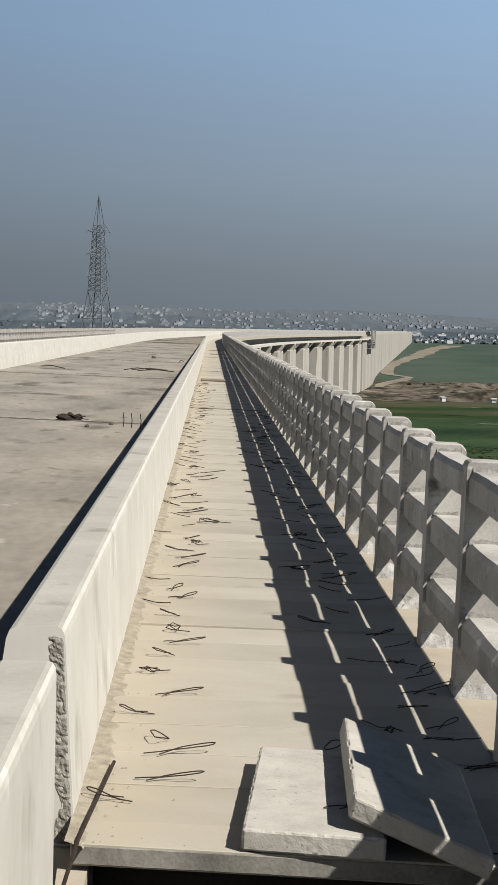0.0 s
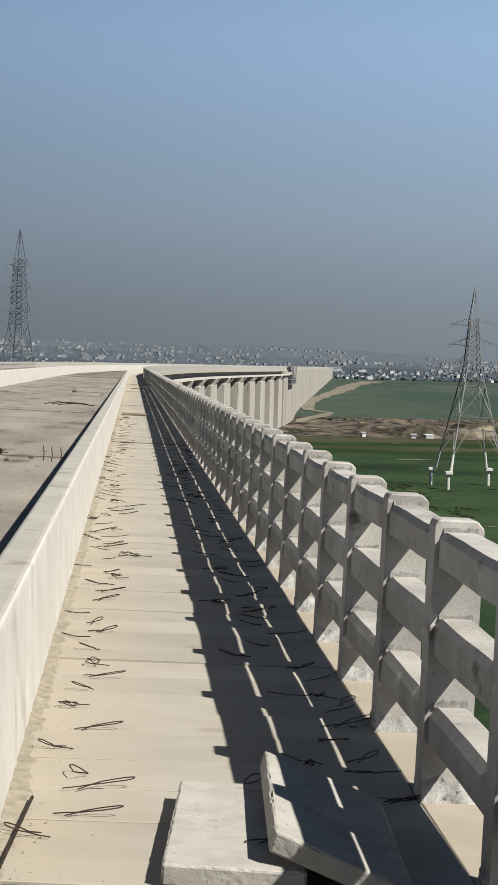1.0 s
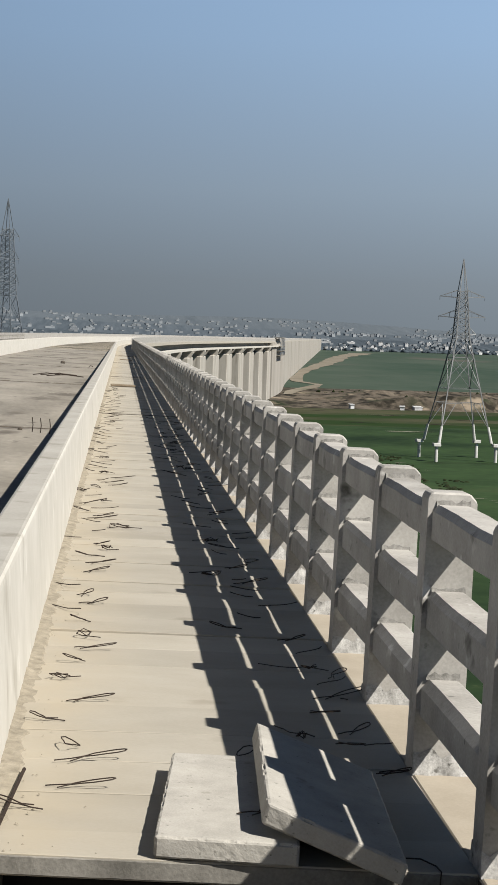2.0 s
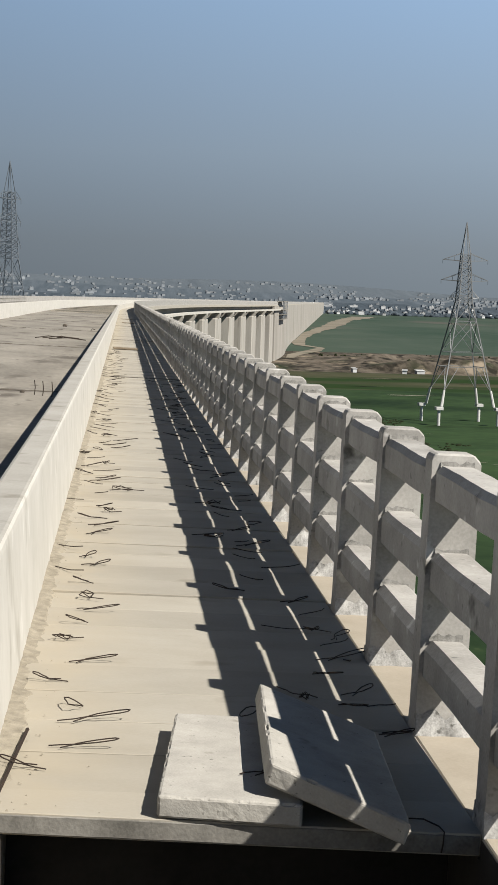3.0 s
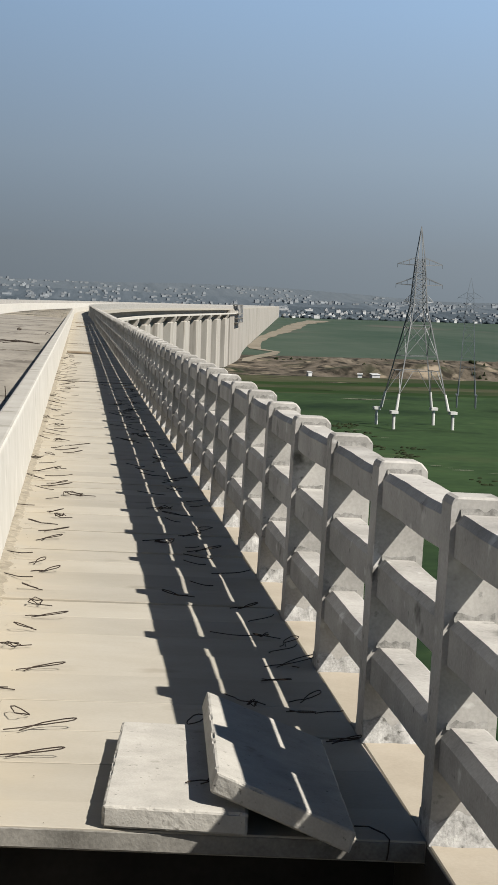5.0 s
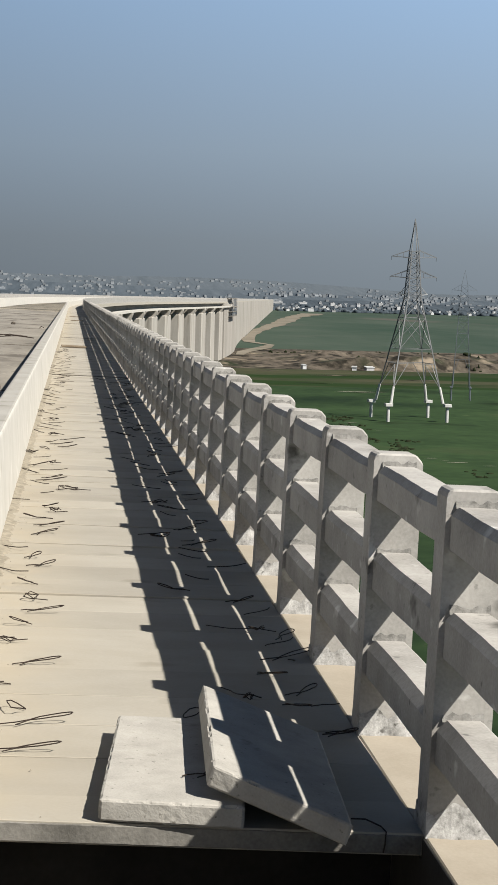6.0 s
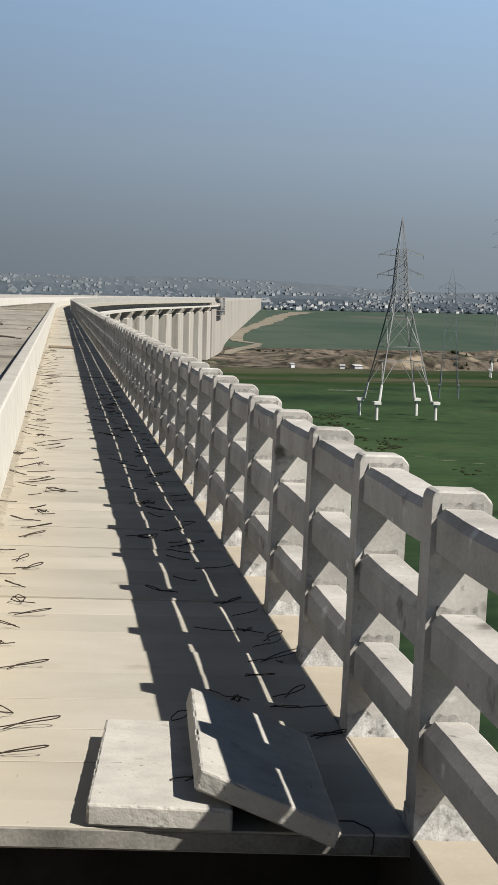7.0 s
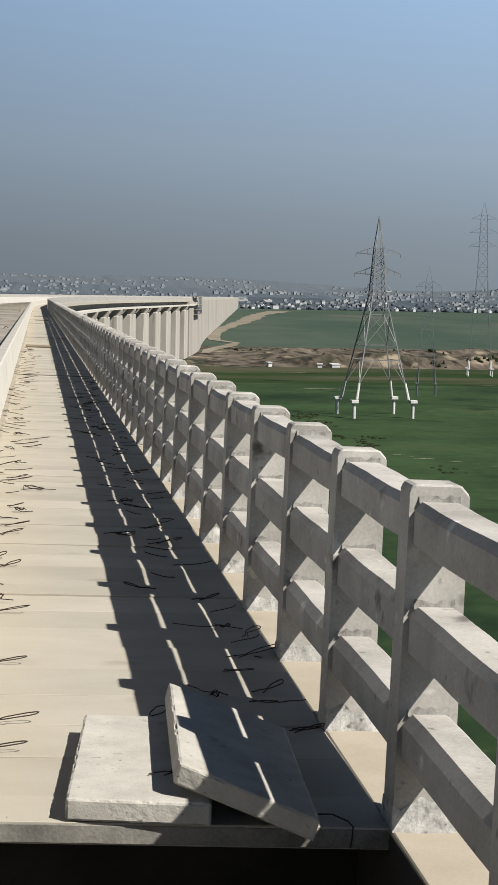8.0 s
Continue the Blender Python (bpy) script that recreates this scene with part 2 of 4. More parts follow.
# Thin plate added over the kerb's face; its near-black colour paints the shade.
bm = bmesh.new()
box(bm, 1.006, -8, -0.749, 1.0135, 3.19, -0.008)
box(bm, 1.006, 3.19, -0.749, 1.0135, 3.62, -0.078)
single("trench_shade_plate", bm, TRENCH, LEAN, "near-black plate added as painted shade on the kerb's inner face", "wall", kind="structure")
joints = [3.52, 30.85, 58.5, 86.2, 113.9, 141.6, STRAIGHT]
for a, b in zip(joints, joints[1:]):
    bm = bmesh.new()
    sweep(bm, BAR, straight_rows(a + 0.012, b - 0.012))
    barrier(bm, "long whitish concrete crash barrier with streaks")
bm = bmesh.new()
sweep(bm, [(a - 0.026 + 0.044 * min(max((h + 0.09) / 0.7, 0), 1), h - 0.012) for a, h in BAR], straight_rows(-8, 3.06))
barrier(bm, "whitish concrete barrier before the open joint")
FARBAR = [(-9.32 - a, h) for a, h in BAR][::-1]
for a, b in zip([-8.0] + joints, joints):
    bm = bmesh.new()
    sweep(bm, FARBAR, straight_rows(a + 0.012, b - 0.012))
    barrier(bm, "long whitish concrete crash barrier across the road")
bm = bmesh.new()
box(bm, -10.75, -8, -0.35, -8.75, STRAIGHT, -0.005)
single("far_footpath", bm, SLAB, LEAN, "beige concrete footpath across the road", "footpath", kind="structure")

# ---- railing ----
RX0, RX1, PY = 1.015, 1.208, 0.135
def post_mesh():
    bm = bmesh.new()
    o = [(RX0, -0.05), (RX1, -0.05), (RX1, 1.068), (RX1 - 0.030, 1.10), (RX0 + 0.015, 1.10), (RX0, 1.08)]
    front = [bm.verts.new((x, 0, z)) for x, z in o]
    back = [bm.verts.new((x, PY, z)) for x, z in o]
    bm.faces.new(front)
    bm.faces.new(back[::-1])
    for i in range(len(o)):
        j = (i + 1) % len(o)
        bm.faces.new((front[i], back[i], back[j], front[j]))
    bmesh.ops.recalc_face_normals(bm, faces=bm.faces)
    es = [e for e in bm.edges if e.calc_face_angle(0) > 0.5 and min(v.co.z for v in e.verts) > -0.04]
    bmesh.ops.bevel(bm, geom=es, offset=0.007, segments=1, affect="EDGES")
    return mesh("post", bm, RAIL)


def rail_mesh(z0, z1, cham, drop, seed):
    """A rail with a hand-trowelled chamfer that wanders a little along its length."""
    bm = bmesh.new()
    n, rows = 14, []
    for i in range(n + 1):
        f = i / n
        y = PY + (POST_PITCH - PY) * f
        lift = 0.0026 * math.sin(f * math.tau + seed) + 0.0030 * noise.noise(Vector((f * 5, seed, 0)))
        c = cham + 0.0015 * noise.noise(Vector((f * 4, seed, 3)))
        d = drop + 0.0015 * noise.noise(Vector((f * 4, seed, 3)))
        out = [(RX0 + 0.018, z0 + 0.006), (RX0 + 0.024, z0), (RX1 - 0.032, z0), (RX1 - 0.025, z0 + 0.008), (RX1 - 0.025, z1 - 0.010), (RX1 - 0.040, z1), (RX0 + c, z1), (RX0 + 0.018, z1 - d)]
        rows.append([bm.verts.new((x, y, z + lift)) for x, z in out])
    for p, q in zip(rows, rows[1:]):
        for i in range(8):
            bm.faces.new((p[i], p[(i + 1) % 8], q[(i + 1) % 8], q[i]))
    bm.faces.new(rows[0][::-1])
    bm.faces.new(rows[-1])
    return mesh("rail", bm, RAIL)


RAIL_Z = ((0.222, 0.371), (0.562, 0.714), (0.907, 1.047))
POSTS = 100
FIRST = 3.20 - 9 * POST_PITCH
post_me = post_mesh()
rail_me = [[rail_mesh(a, b, 0.038 if b > 1 else 0.040 if b > 0.5 else 0.047, 0.028 if b > 0.5 else 0.036, 2.1 * i + 0.7 * b) for i in range(5)] for a, b in RAIL_Z]
railing = empty("railing", LEAN, "grey concrete railing with chamfered posts and three rails", "railing")
def put(name, me, parent, x, y, z):
    ob = new(name, me)
    ob.parent = parent
    ob.location = (x, y, z)
    return ob
for k in range(POSTS):
    y = FIRST + k * POST_PITCH
    put("post", post_me, railing, random.uniform(-0.003, 0.003), y, random.uniform(-0.005, 0.003))
    for level in rail_me:
        put("rail", level[random.randrange(5)], railing, random.uniform(-0.003, 0.003), y, random.uniform(-0.003, 0.003))


def railing_run(name, y0, count, shift, parent=None):
    bm = bmesh.new()
    for k in range(count):
        y = y0 + k * POST_PITCH
        box(bm, RX0 + shift, y, -0.05, RX1 + shift, y + PY, 1.10)
        for a, b in RAIL_Z:
            box(bm, RX0 + 0.02 + shift, y + PY, a, RX1 - 0.01 + shift, y + POST_PITCH, b)
    if parent:
        return tagged(part(name, bm, RAIL, parent), kind="stuff")
    return single(name, bm, RAIL, LEAN, "grey concrete railing across the road", "railing", kind="stuff")


COLLAR = material("grey_mortar", (0.150, 0.147, 0.140), (0.450, 0.442, 0.424), 0.95, 14, 120, 0.9, spots=((0.085, 0.082, 0.075), 30, 0.62))


def collar_mesh(seed):
    bm = bmesh.new()
    top, low = [], []
    for k in range(40):
        a = k * math.tau / 40
        cx, cy = math.cos(a), math.sin(a)
        q = max(abs(cx), abs(cy))
        n = 0.45 * noise.noise(Vector((cx * 1.6, cy * 1.6, seed)))
        ux, uy = cx / q, cy / q
        mid = (RX0 + RX1) / 2
        top.append(bm.verts.new((mid + ux * 0.0985, PY / 2 + uy * (PY / 2 + 0.003), 0.075 + 0.09 * n + 0.02 * noise.noise(Vector((cx * 9, cy * 9, seed))))))
        low.append(bm.verts.new((max(RX0 - 0.002, mid + ux * (0.118 + 0.02 * n)), PY / 2 + uy * (PY / 2 + 0.020 + 0.03 * n), -0.006)))
    for k in range(40):
        bm.faces.new((top[k], top[(k + 1) % 40], low[(k + 1) % 40], low[k]))
    return mesh("foot_mortar", bm, COLLAR)


GRIME = material("grimy_crust", (0.095, 0.090, 0.080), (0.225, 0.214, 0.192), 0.95, 6, 90, 0.8)
STAIN = material("stained_mortar", (0.080, 0.077, 0.070), (0.250, 0.242, 0.226), 0.95, 16, 120, 0.8)


def seam_mesh(z, seed):
    bm = bmesh.new()
    n = 16
    prev = None
    for i in range(n + 1):
        x = RX0 + 0.03 + (RX1 - RX0 - 0.06) * i / n
        h = 0.020 + 0.012 * noise.noise(Vector((x * 14, seed, 0))) + 0.012 * noise.noise(Vector((x * 45, seed, 5)))
        row = (bm.verts.new((x, POST_PITCH - 0.002, z + h)), bm.verts.new((x, POST_PITCH - 0.004 - 0.12 * h, z + 0.4 * h)), bm.verts.new((x, POST_PITCH - 0.006 - 0.35 * h, z - 0.003)))
        if prev:
            bm.faces.new((prev[0], prev[1], row[1], row[0]))
            bm.faces.new((prev[1], prev[2], row[2], row[1]))
        prev = row
    return mesh("joint_mortar", bm, STAIN)


seams = [[seam_mesh(b, i * 2.3 + k * 1.7) for k in range(4)] for i, (a, b) in enumerate(RAIL_Z)]
for k in range(34):
    for level in seams:
        put("joint_mortar", level[random.randrange(4)], railing, 0, FIRST + k * POST_PITCH, 0)
collars = [collar_mesh(i * 3.7) for i in range(5)]
for k in range(30):
    put("foot_mortar", collars[k % 5], railing, 0, FIRST + k * POST_PITCH, 0)
y_next = FIRST + POSTS * POST_PITCH
railing_run("railing_run", y_next, int((STRAIGHT - y_next) / POST_PITCH), 0, railing)
railing_run("far_railing", -8, int((STRAIGHT + 8) / POST_PITCH), -11.55)

# ---- footpath slabs ----
SLAB_PITCH, SLAB_Y0, SLAB_T = 0.447, 3.537, 0.072
def slab_mesh(width):
    bm = bmesh.new()
    box(bm, -0.556, 0, -SLAB_T, 1.013, width - 0.003, 0, 0.0022)
    return mesh("slab", bm, SLAB)


slab_me = slab_mesh(SLAB_PITCH)
first_me = slab_mesh(SLAB_Y0 - 3.265)
for v in first_me.vertices:                      # its open end runs askew
    if v.co.y < 0.1:
        v.co.y -= 0.054 * v.co.x
footpath = empty("footpath", LEAN, "footpath of beige precast concrete slabs with wire loops", "footpath", kind="structure")
put("slab", first_me, footpath, 0, 3.265, 0)
for k in range(290):
    ob = put("slab", slab_me, footpath, random.uniform(-0.004, 0.002), SLAB_Y0 + k * SLAB_PITCH, random.uniform(-0.007, 0.0))
    ob.rotation_euler = (random.uniform(-0.014, 0.014), random.uniform(-0.003, 0.003), random.uniform(-0.004, 0.004))
for k in range(22):
    put("slab", slab_me, footpath, 0, -7.9 + k * SLAB_PITCH, random.uniform(-0.005, 0.0))
bm = bmesh.new()
k = 290
while SLAB_Y0 + k * SLAB_PITCH < STRAIGHT:
    y = SLAB_Y0 + k * SLAB_PITCH
    box(bm, -0.556, y, -SLAB_T, 1.008, y + SLAB_PITCH - 0.006, 0)
    k += 1
tagged(part("far_slabs", bm, SLAB, footpath), kind="stuff")

bm = bmesh.new()
lo, hi = min(v.co.x for v in first_me.vertices), max(v.co.x for v in first_me.vertices)
low = min(v.co.z for v in first_me.vertices)
n = 90
rows_ = []
for i in range(n + 1):
    x = lo + 0.006 + (hi - lo - 0.012) * i / n
    top = -0.0035 - 0.002 * noise.noise(Vector((x * 9, 0, 3))) - 0.002 * noise.noise(Vector((x * 40, 0, 1)))
    foot = low + 0.001 + 0.002 * noise.noise(Vector((x * 11, 5, 0)))
    rows_.append([bm.verts.new((x, 3.265 - 0.054 * x + dy, z)) for dy, z in ((0.004, top), (-0.004 - 0.002 * noise.noise(Vector((x * 30, 2, 2))), top - 0.006), (-0.004, foot + 0.006), (0.004, foot))])
for a, b in zip(rows_, rows_[1:]):
    for k in range(3):
        bm.faces.new((a[k], a[k + 1], b[k + 1], b[k]))
part("dirt_crust", bm, GRIME, footpath, "dark grimy mortar crust on the slab's end")

# ---- loose slabs ----
def loose(corners, thick, label):
    """A rough slab from the four corners of its top (front left, front right, back right, back left)."""
    q = [Vector(c) for c in corners]
    bm = bmesh.new()
    nx, ny, nz = 44, 90, 8
    up = (q[1] - q[0]).cross(q[3] - q[0]).normalized()
    grid = {}
    for i in range(nx + 1):
        for j in range(ny + 1):
            for k in range(nz + 1):
                if i in (0, nx) or j in (0, ny) or k in (0, nz):
                    u, v, w = i / nx, j / ny, k / nz
                    p = (q[0] * (1 - u) + q[1] * u) * (1 - v) + (q[3] * (1 - u) + q[2] * u) * v - up * thick * w
                    out = Vector(((i == nx) - (i == 0), (j == ny) - (j == 0), (k == 0) - (k == nz)))
                    rough = noise.noise(p * 45) + 0.7 * noise.noise(p * 17)
                    if sum(1 for c in out if c) >= 2:
                        chip = 0.003 + 0.005 * max(0, rough) + 0.022 * max(0, noise.noise(p * 14) - 0.22)
                        p = p - ((q[1] - q[0]).normalized() * out.x + (q[3] - q[0]).normalized() * out.y + up * out.z) * chip
                    elif not out.z:
                        p = p - ((q[1] - q[0]).normalized() * out.x + (q[3] - q[0]).normalized() * out.y) * (0.002 * max(0, rough) + 0.008 * max(0, noise.noise(p * 38) - 0.22) * max(0, noise.noise(p * 9) + 0.15))
                    grid[i, j, k] = bm.verts.new(p)
    def quad(*keys):
        bm.faces.new([grid[k] for k in keys])
    for i in range(nx):
        for j in range(ny):
            quad((i, j, 0), (i + 1, j, 0), (i + 1, j + 1, 0), (i, j + 1, 0))
            quad((i, j, nz), (i, j + 1, nz), (i + 1, j + 1, nz), (i + 1, j, nz))
    for k in range(nz):
        for i in range(nx):
            quad((i, 0, k), (i, 0, k + 1), (i + 1, 0, k + 1), (i + 1, 0, k))
            quad((i, ny, k), (i + 1, ny, k), (i + 1, ny, k + 1), (i, ny, k + 1))
        for j in range(ny):
            quad((0, j, k), (0, j + 1, k), (0, j + 1, k + 1), (0, j, k + 1))
            quad((nx, j, k), (nx, j, k + 1), (nx, j + 1, k + 1), (nx, j + 1, k))
    return single("loose_slab", bm, LOOSE, LEAN, label, "concrete slab", "loose slabs on the footpath")


loose([(-0.016, 3.262, 0.078), (0.440, 3.206, 0.078), (0.530, 4.25, 0.078), (0.074, 4.28, 0.078)], 0.074, "pale grey loose concrete slab lying flat on the footpath")
loose([(0.338, 3.275, 0.190), (0.757, 3.055, 0.076), (0.812, 4.11, 0.076), (0.393, 4.335, 0.190)], 0.072, "pale grey skewed concrete slab leaning on another slab")

# ---- ground ----
GZ = -23.0
FIELD = material("green_fields", (0.009, 0.018, 0.009), (0.034, 0.060, 0.024), 0.95, 0.05, 0.7, 0, stretch=(0.5, 0.5, 1), spots=(((0.040, 0.047, 0.024), 0.05, 0.64), ((0.012, 0.020, 0.009), 0.09, 0.60), ((0.062, 0.073, 0.034), 0.35, 0.69)), gloss=0.04)
# Haze painted in: the distant fields are greyed and lightened.
FAR_FIELD = material("haze_tinted_far_fields", (0.026, 0.045, 0.032), (0.054, 0.070, 0.054), 0.95, 0.012, 0.12, 0, stretch=(0.7, 0.2, 1), spots=((0.072, 0.071, 0.060), 0.010, 0.60), gloss=0.04)
# Haze is mixed into the three woods, paler and bluer towards the hilltop.
WOOD = material("haze_tinted_hillside_woods", (0.030, 0.040, 0.050), (0.070, 0.085, 0.100), 0.95, 0.035, 0.2, 0, stretch=(1, 0.08, 0.5), spots=((0.044, 0.056, 0.068), 0.06, 0.50), gloss=0.04)
SLOPE = material("haze_tinted_slope_woods", (0.046, 0.059, 0.072), (0.084, 0.100, 0.117), 0.95, 0.03, 0.15, 0, stretch=(1, 0.08, 0.5), gloss=0.04)
HILL = material("haze_tinted_hilltop_woods", (0.066, 0.080, 0.094), (0.094, 0.110, 0.126), 0.95, 0.025, 0.15, 0, stretch=(1, 0.08, 0.5), gloss=0.04)
CLUMP = material("bush_leaves", (0.010, 0.014, 0.007), (0.026, 0.031, 0.015), 0.9, 0.4, 4, 0, gloss=0.04)
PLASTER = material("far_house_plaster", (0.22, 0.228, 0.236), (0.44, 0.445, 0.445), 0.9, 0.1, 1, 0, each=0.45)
# Plaster for the upper houses, with haze mixed into its base colour.
PALE = material("haze_tinted_house_plaster", (0.130, 0.147, 0.165), (0.255, 0.272, 0.288), 0.9, 0.05, 1, 0, each=0.22)


def height(x, y):
    """Flat fields with a broken earth bank across them, and a hillside behind the town."""
    wob = 14 * noise.noise(Vector((x * 0.012, 3, 0))) + 5 * noise.noise(Vector((x * 0.06, 7, 0)))
    front, back = 575 + wob, 735 + wob * 1.5
    up = min(max((y - front) / 9, 0), 1) * min(max((back - y) / 60, 0), 1)
    bank = up * (2.9 + 2.6 * noise.noise(Vector((x * 0.03, y * 0.03, 1))) + 1.5 * noise.noise(Vector((x * 0.11, y * 0.07, 4)))) * min(max((x - 84) / 22, 0), 1)
    hill = 92 * min(max((y - 3650) / 1200, 0), 1) ** 1.2 * (0.8 + 0.5 * noise.noise(Vector((x * 0.0012, y * 0.0012, 5))))
    return GZ + max(bank, 0) + hill


def sheet(name, xs, ys, mat, lift, label, category, warp=0.0):
    bm = bmesh.new()
    g = [[bm.verts.new((x + warp * noise.noise(Vector((x * 0.02, y * 0.02, 9))), y + warp * noise.noise(Vector((x * 0.02, y * 0.02, 4))), height(x, y) + lift)) for x in xs] for y in ys]
    for i in range(len(ys) - 1):
        for j in range(len(xs) - 1):
            bm.faces.new((g[i][j], g[i][j + 1], g[i + 1][j + 1], g[i + 1][j]))
    return single(name, bm, mat, Matrix(), label, category, kind="structure")


def steps(a, b, d):
    return [a + (b - a) * i / max(1, round((b - a) / d)) for i in range(max(1, round((b - a) / d)) + 1)]


bm = bmesh.new()
box(bm, -4800, -900, GZ - 3, 4800, 4950, GZ - 0.6)
single("ground", bm, FIELD, Matrix(), "flat green fields below the bridge", "ground", kind="structure")
sheet("field_stubble", steps(-300, 700, 25), steps(452, 562, 22), STUBBLE, 0, "brownish stubble field below the bank", "field")
sheet("field_near", steps(-300, 700, 50), steps(-300, 452, 40), FIELD, 0, "dark green field of young crops", "field")
sheet("field_middle", steps(48, 700, 4), steps(562, 790, 4), EARTH, 0, "broken brown earth bank across the fields", "earth bank")
sheet("field_west", steps(-300, 48, 40), steps(562, 790, 40), FIELD, 0, "green field under the bridge", "field")
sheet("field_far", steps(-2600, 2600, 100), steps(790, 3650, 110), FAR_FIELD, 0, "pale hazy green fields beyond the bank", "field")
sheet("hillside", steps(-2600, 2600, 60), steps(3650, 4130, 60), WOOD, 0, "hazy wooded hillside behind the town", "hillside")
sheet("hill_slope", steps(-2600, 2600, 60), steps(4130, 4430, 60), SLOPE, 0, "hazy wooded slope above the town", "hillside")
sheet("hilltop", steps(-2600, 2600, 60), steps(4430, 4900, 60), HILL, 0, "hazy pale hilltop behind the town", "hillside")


def trail(name, points, mat, label, lift=0.25):
    """A strip through rows of (x, y, half width), with a ragged edge."""
    bm = bmesh.new()
    prev = None
    for (x0, y0, w0), (x1, y1, w1) in zip(points, points[1:]):
        n = max(2, int(math.hypot(x1 - x0, y1 - y0) / 12))
        for i in range(n + 1):
            f = i / n
            x, y, w = x0 + (x1 - x0) * f, y0 + (y1 - y0) * f, w0 + (w1 - w0) * f
            wl_ = w * (1 + 0.5 * noise.noise(Vector((x * 0.02, y * 0.009, 2))))
            wr_ = w * (1 + 0.5 * noise.noise(Vector((x * 0.02, y * 0.009, 8))))
            row = (bm.verts.new((x - wl_, y, height(x - wl_, y) + lift)), bm.verts.new((x + wr_, y, height(x + wr_, y) + lift)))
            if prev:
                bm.faces.new((prev[0], prev[1], row[1], row[0]))
            prev = row
    return single(name, bm, mat, Matrix(), label, "ground", kind="structure")


trail("sand_track", [(72, 690, 2), (78, 730, 3.5), (96, 800, 4.5), (106, 850, 2.5), (100, 900, 3), (106, 960, 4), (122, 1090, 3.5), (147, 1254, 5), (190, 1500, 8), (236, 1778, 11), (320, 2300, 13), (440, 2900, 22)], SANDBANK, "pale sandy track between the fields and the bridge")
for x, y, w in ((78, 428, 6), (60, 241, 1.6), (57, 247, 1.1), (64.0, 236.5, 0.9), (66.2, 233, 0.8), (68.2, 230, 0.9), (70.5, 229, 0.7), (58.5, 244, 0.6), (75, 427, 3), (86, 652, 7), (67, 545, 5), (95, 470, 5), (112, 500, 6), (72, 470, 5), (86, 520, 7), (129, 455, 5), (56.5, 318, 1.2), (59, 300, 0.8)):
    bm = bmesh.new()
    top = []
    for k in range(24):
        a = k * math.tau / 24
        q = 1 + 1.1 * noise.noise(Vector((x + math.cos(a) * 3, y + math.sin(a) * 3, 0)))
        top.append(bm.verts.new((x + w * q * math.cos(a), y + 0.22 * w * q * math.sin(a), GZ + 0.12)))
    bm.faces.new(top)
    single("bare_patch", bm, STRAW if y < 440 else REDDISH if y == 652 else EARTH, Matrix(), "bare pale earth strip in the field", "ground", kind="structure")


def clumps(name, spots, mat, label, category):
    """Many small uneven lumps of foliage, joined."""
    ico = bmesh.new()
    bmesh.ops.create_icosphere(ico, subdivisions=2, radius=1)
    base = [v.co.copy() for v in ico.verts]
    faces = [[v.index for v in f.verts] for f in ico.faces]
    ico.free()
    vs, fs = [], []
    for x, y, r, h in spots:
        o = len(vs)
        sx, sy = x * 1.7, y * 1.3
        for c in base:
            k = 1 + 0.6 * noise.noise(c * 2.3 + Vector((sx, sy, 0)))
            vs.append((x + c.x * r * k, y + c.y * r * k, height(x, y) + max(-0.3, h * (c.z + 0.15) * k)))
        fs += [[i + o for i in f] for f in faces]
    me = bpy.data.meshes.new(name)
    me.from_pydata(vs, [], fs)
    me.shade_smooth()
    me.materials.append(mat)
    return tagged(new(name, me), label, category, kind="stuff")


rnd = random.Random(5)
spots = []
for k in range(15):
    x, y = rnd.uniform(50, 60), rnd.uniform(225, 335)
    spots += [(x + rnd.uniform(-1.8, 1.8), y + rnd.uniform(-5, 5), rnd.uniform(0.15, 0.6), rnd.uniform(0.08, 0.25)) for i in range(9)]
clumps("bushes", spots, CLUMP, "low dark green weeds at the field's edge", "bush")
spots = []
for k in range(60):
    x = rnd.uniform(90, 400)
    y = rnd.choice((rnd.gauss(585, 8), rnd.gauss(742, 10), rnd.uniform(580, 760)))
    spots += [(x + rnd.uniform(-3, 3), y + rnd.uniform(-3, 3), rnd.uniform(0.3, 1.0), rnd.uniform(0.3, 1.1)) for i in range(5)]
clumps("bank_bushes", spots, CLUMP, "dark bushes along the earth bank", "bush")
spots = [(rnd.uniform(-700, 1500), 3420 + abs(rnd.gauss(0, 200)), rnd.uniform(4, 9), rnd.uniform(3, 7)) for k in range(1100)]
clumps("far_trees", spots, WOOD, "hazy dark trees round the town", "trees")

# ---- town ----
def house(w, d, storeys, mat):
    h = storeys * 3.0
    root = empty("house", Matrix(), "pale plastered flat-roofed house in the hazy town", "house", "houses of the town")
    bm = bmesh.new()
    box(bm, -w / 2, -d / 2, -3, w / 2, d / 2, h)
    part("wall", bm, mat, root)
    bm = bmesh.new()
    box(bm, -w / 2 - 0.3, -d / 2 - 0.3, h, w / 2 + 0.3, d / 2 + 0.3, h + 0.6)
    box(bm, w * 0.1, -d * 0.2, h + 0.6, w * 0.35, d * 0.2, h + 2.4)
    part("roof", bm, mat, root)
    return root


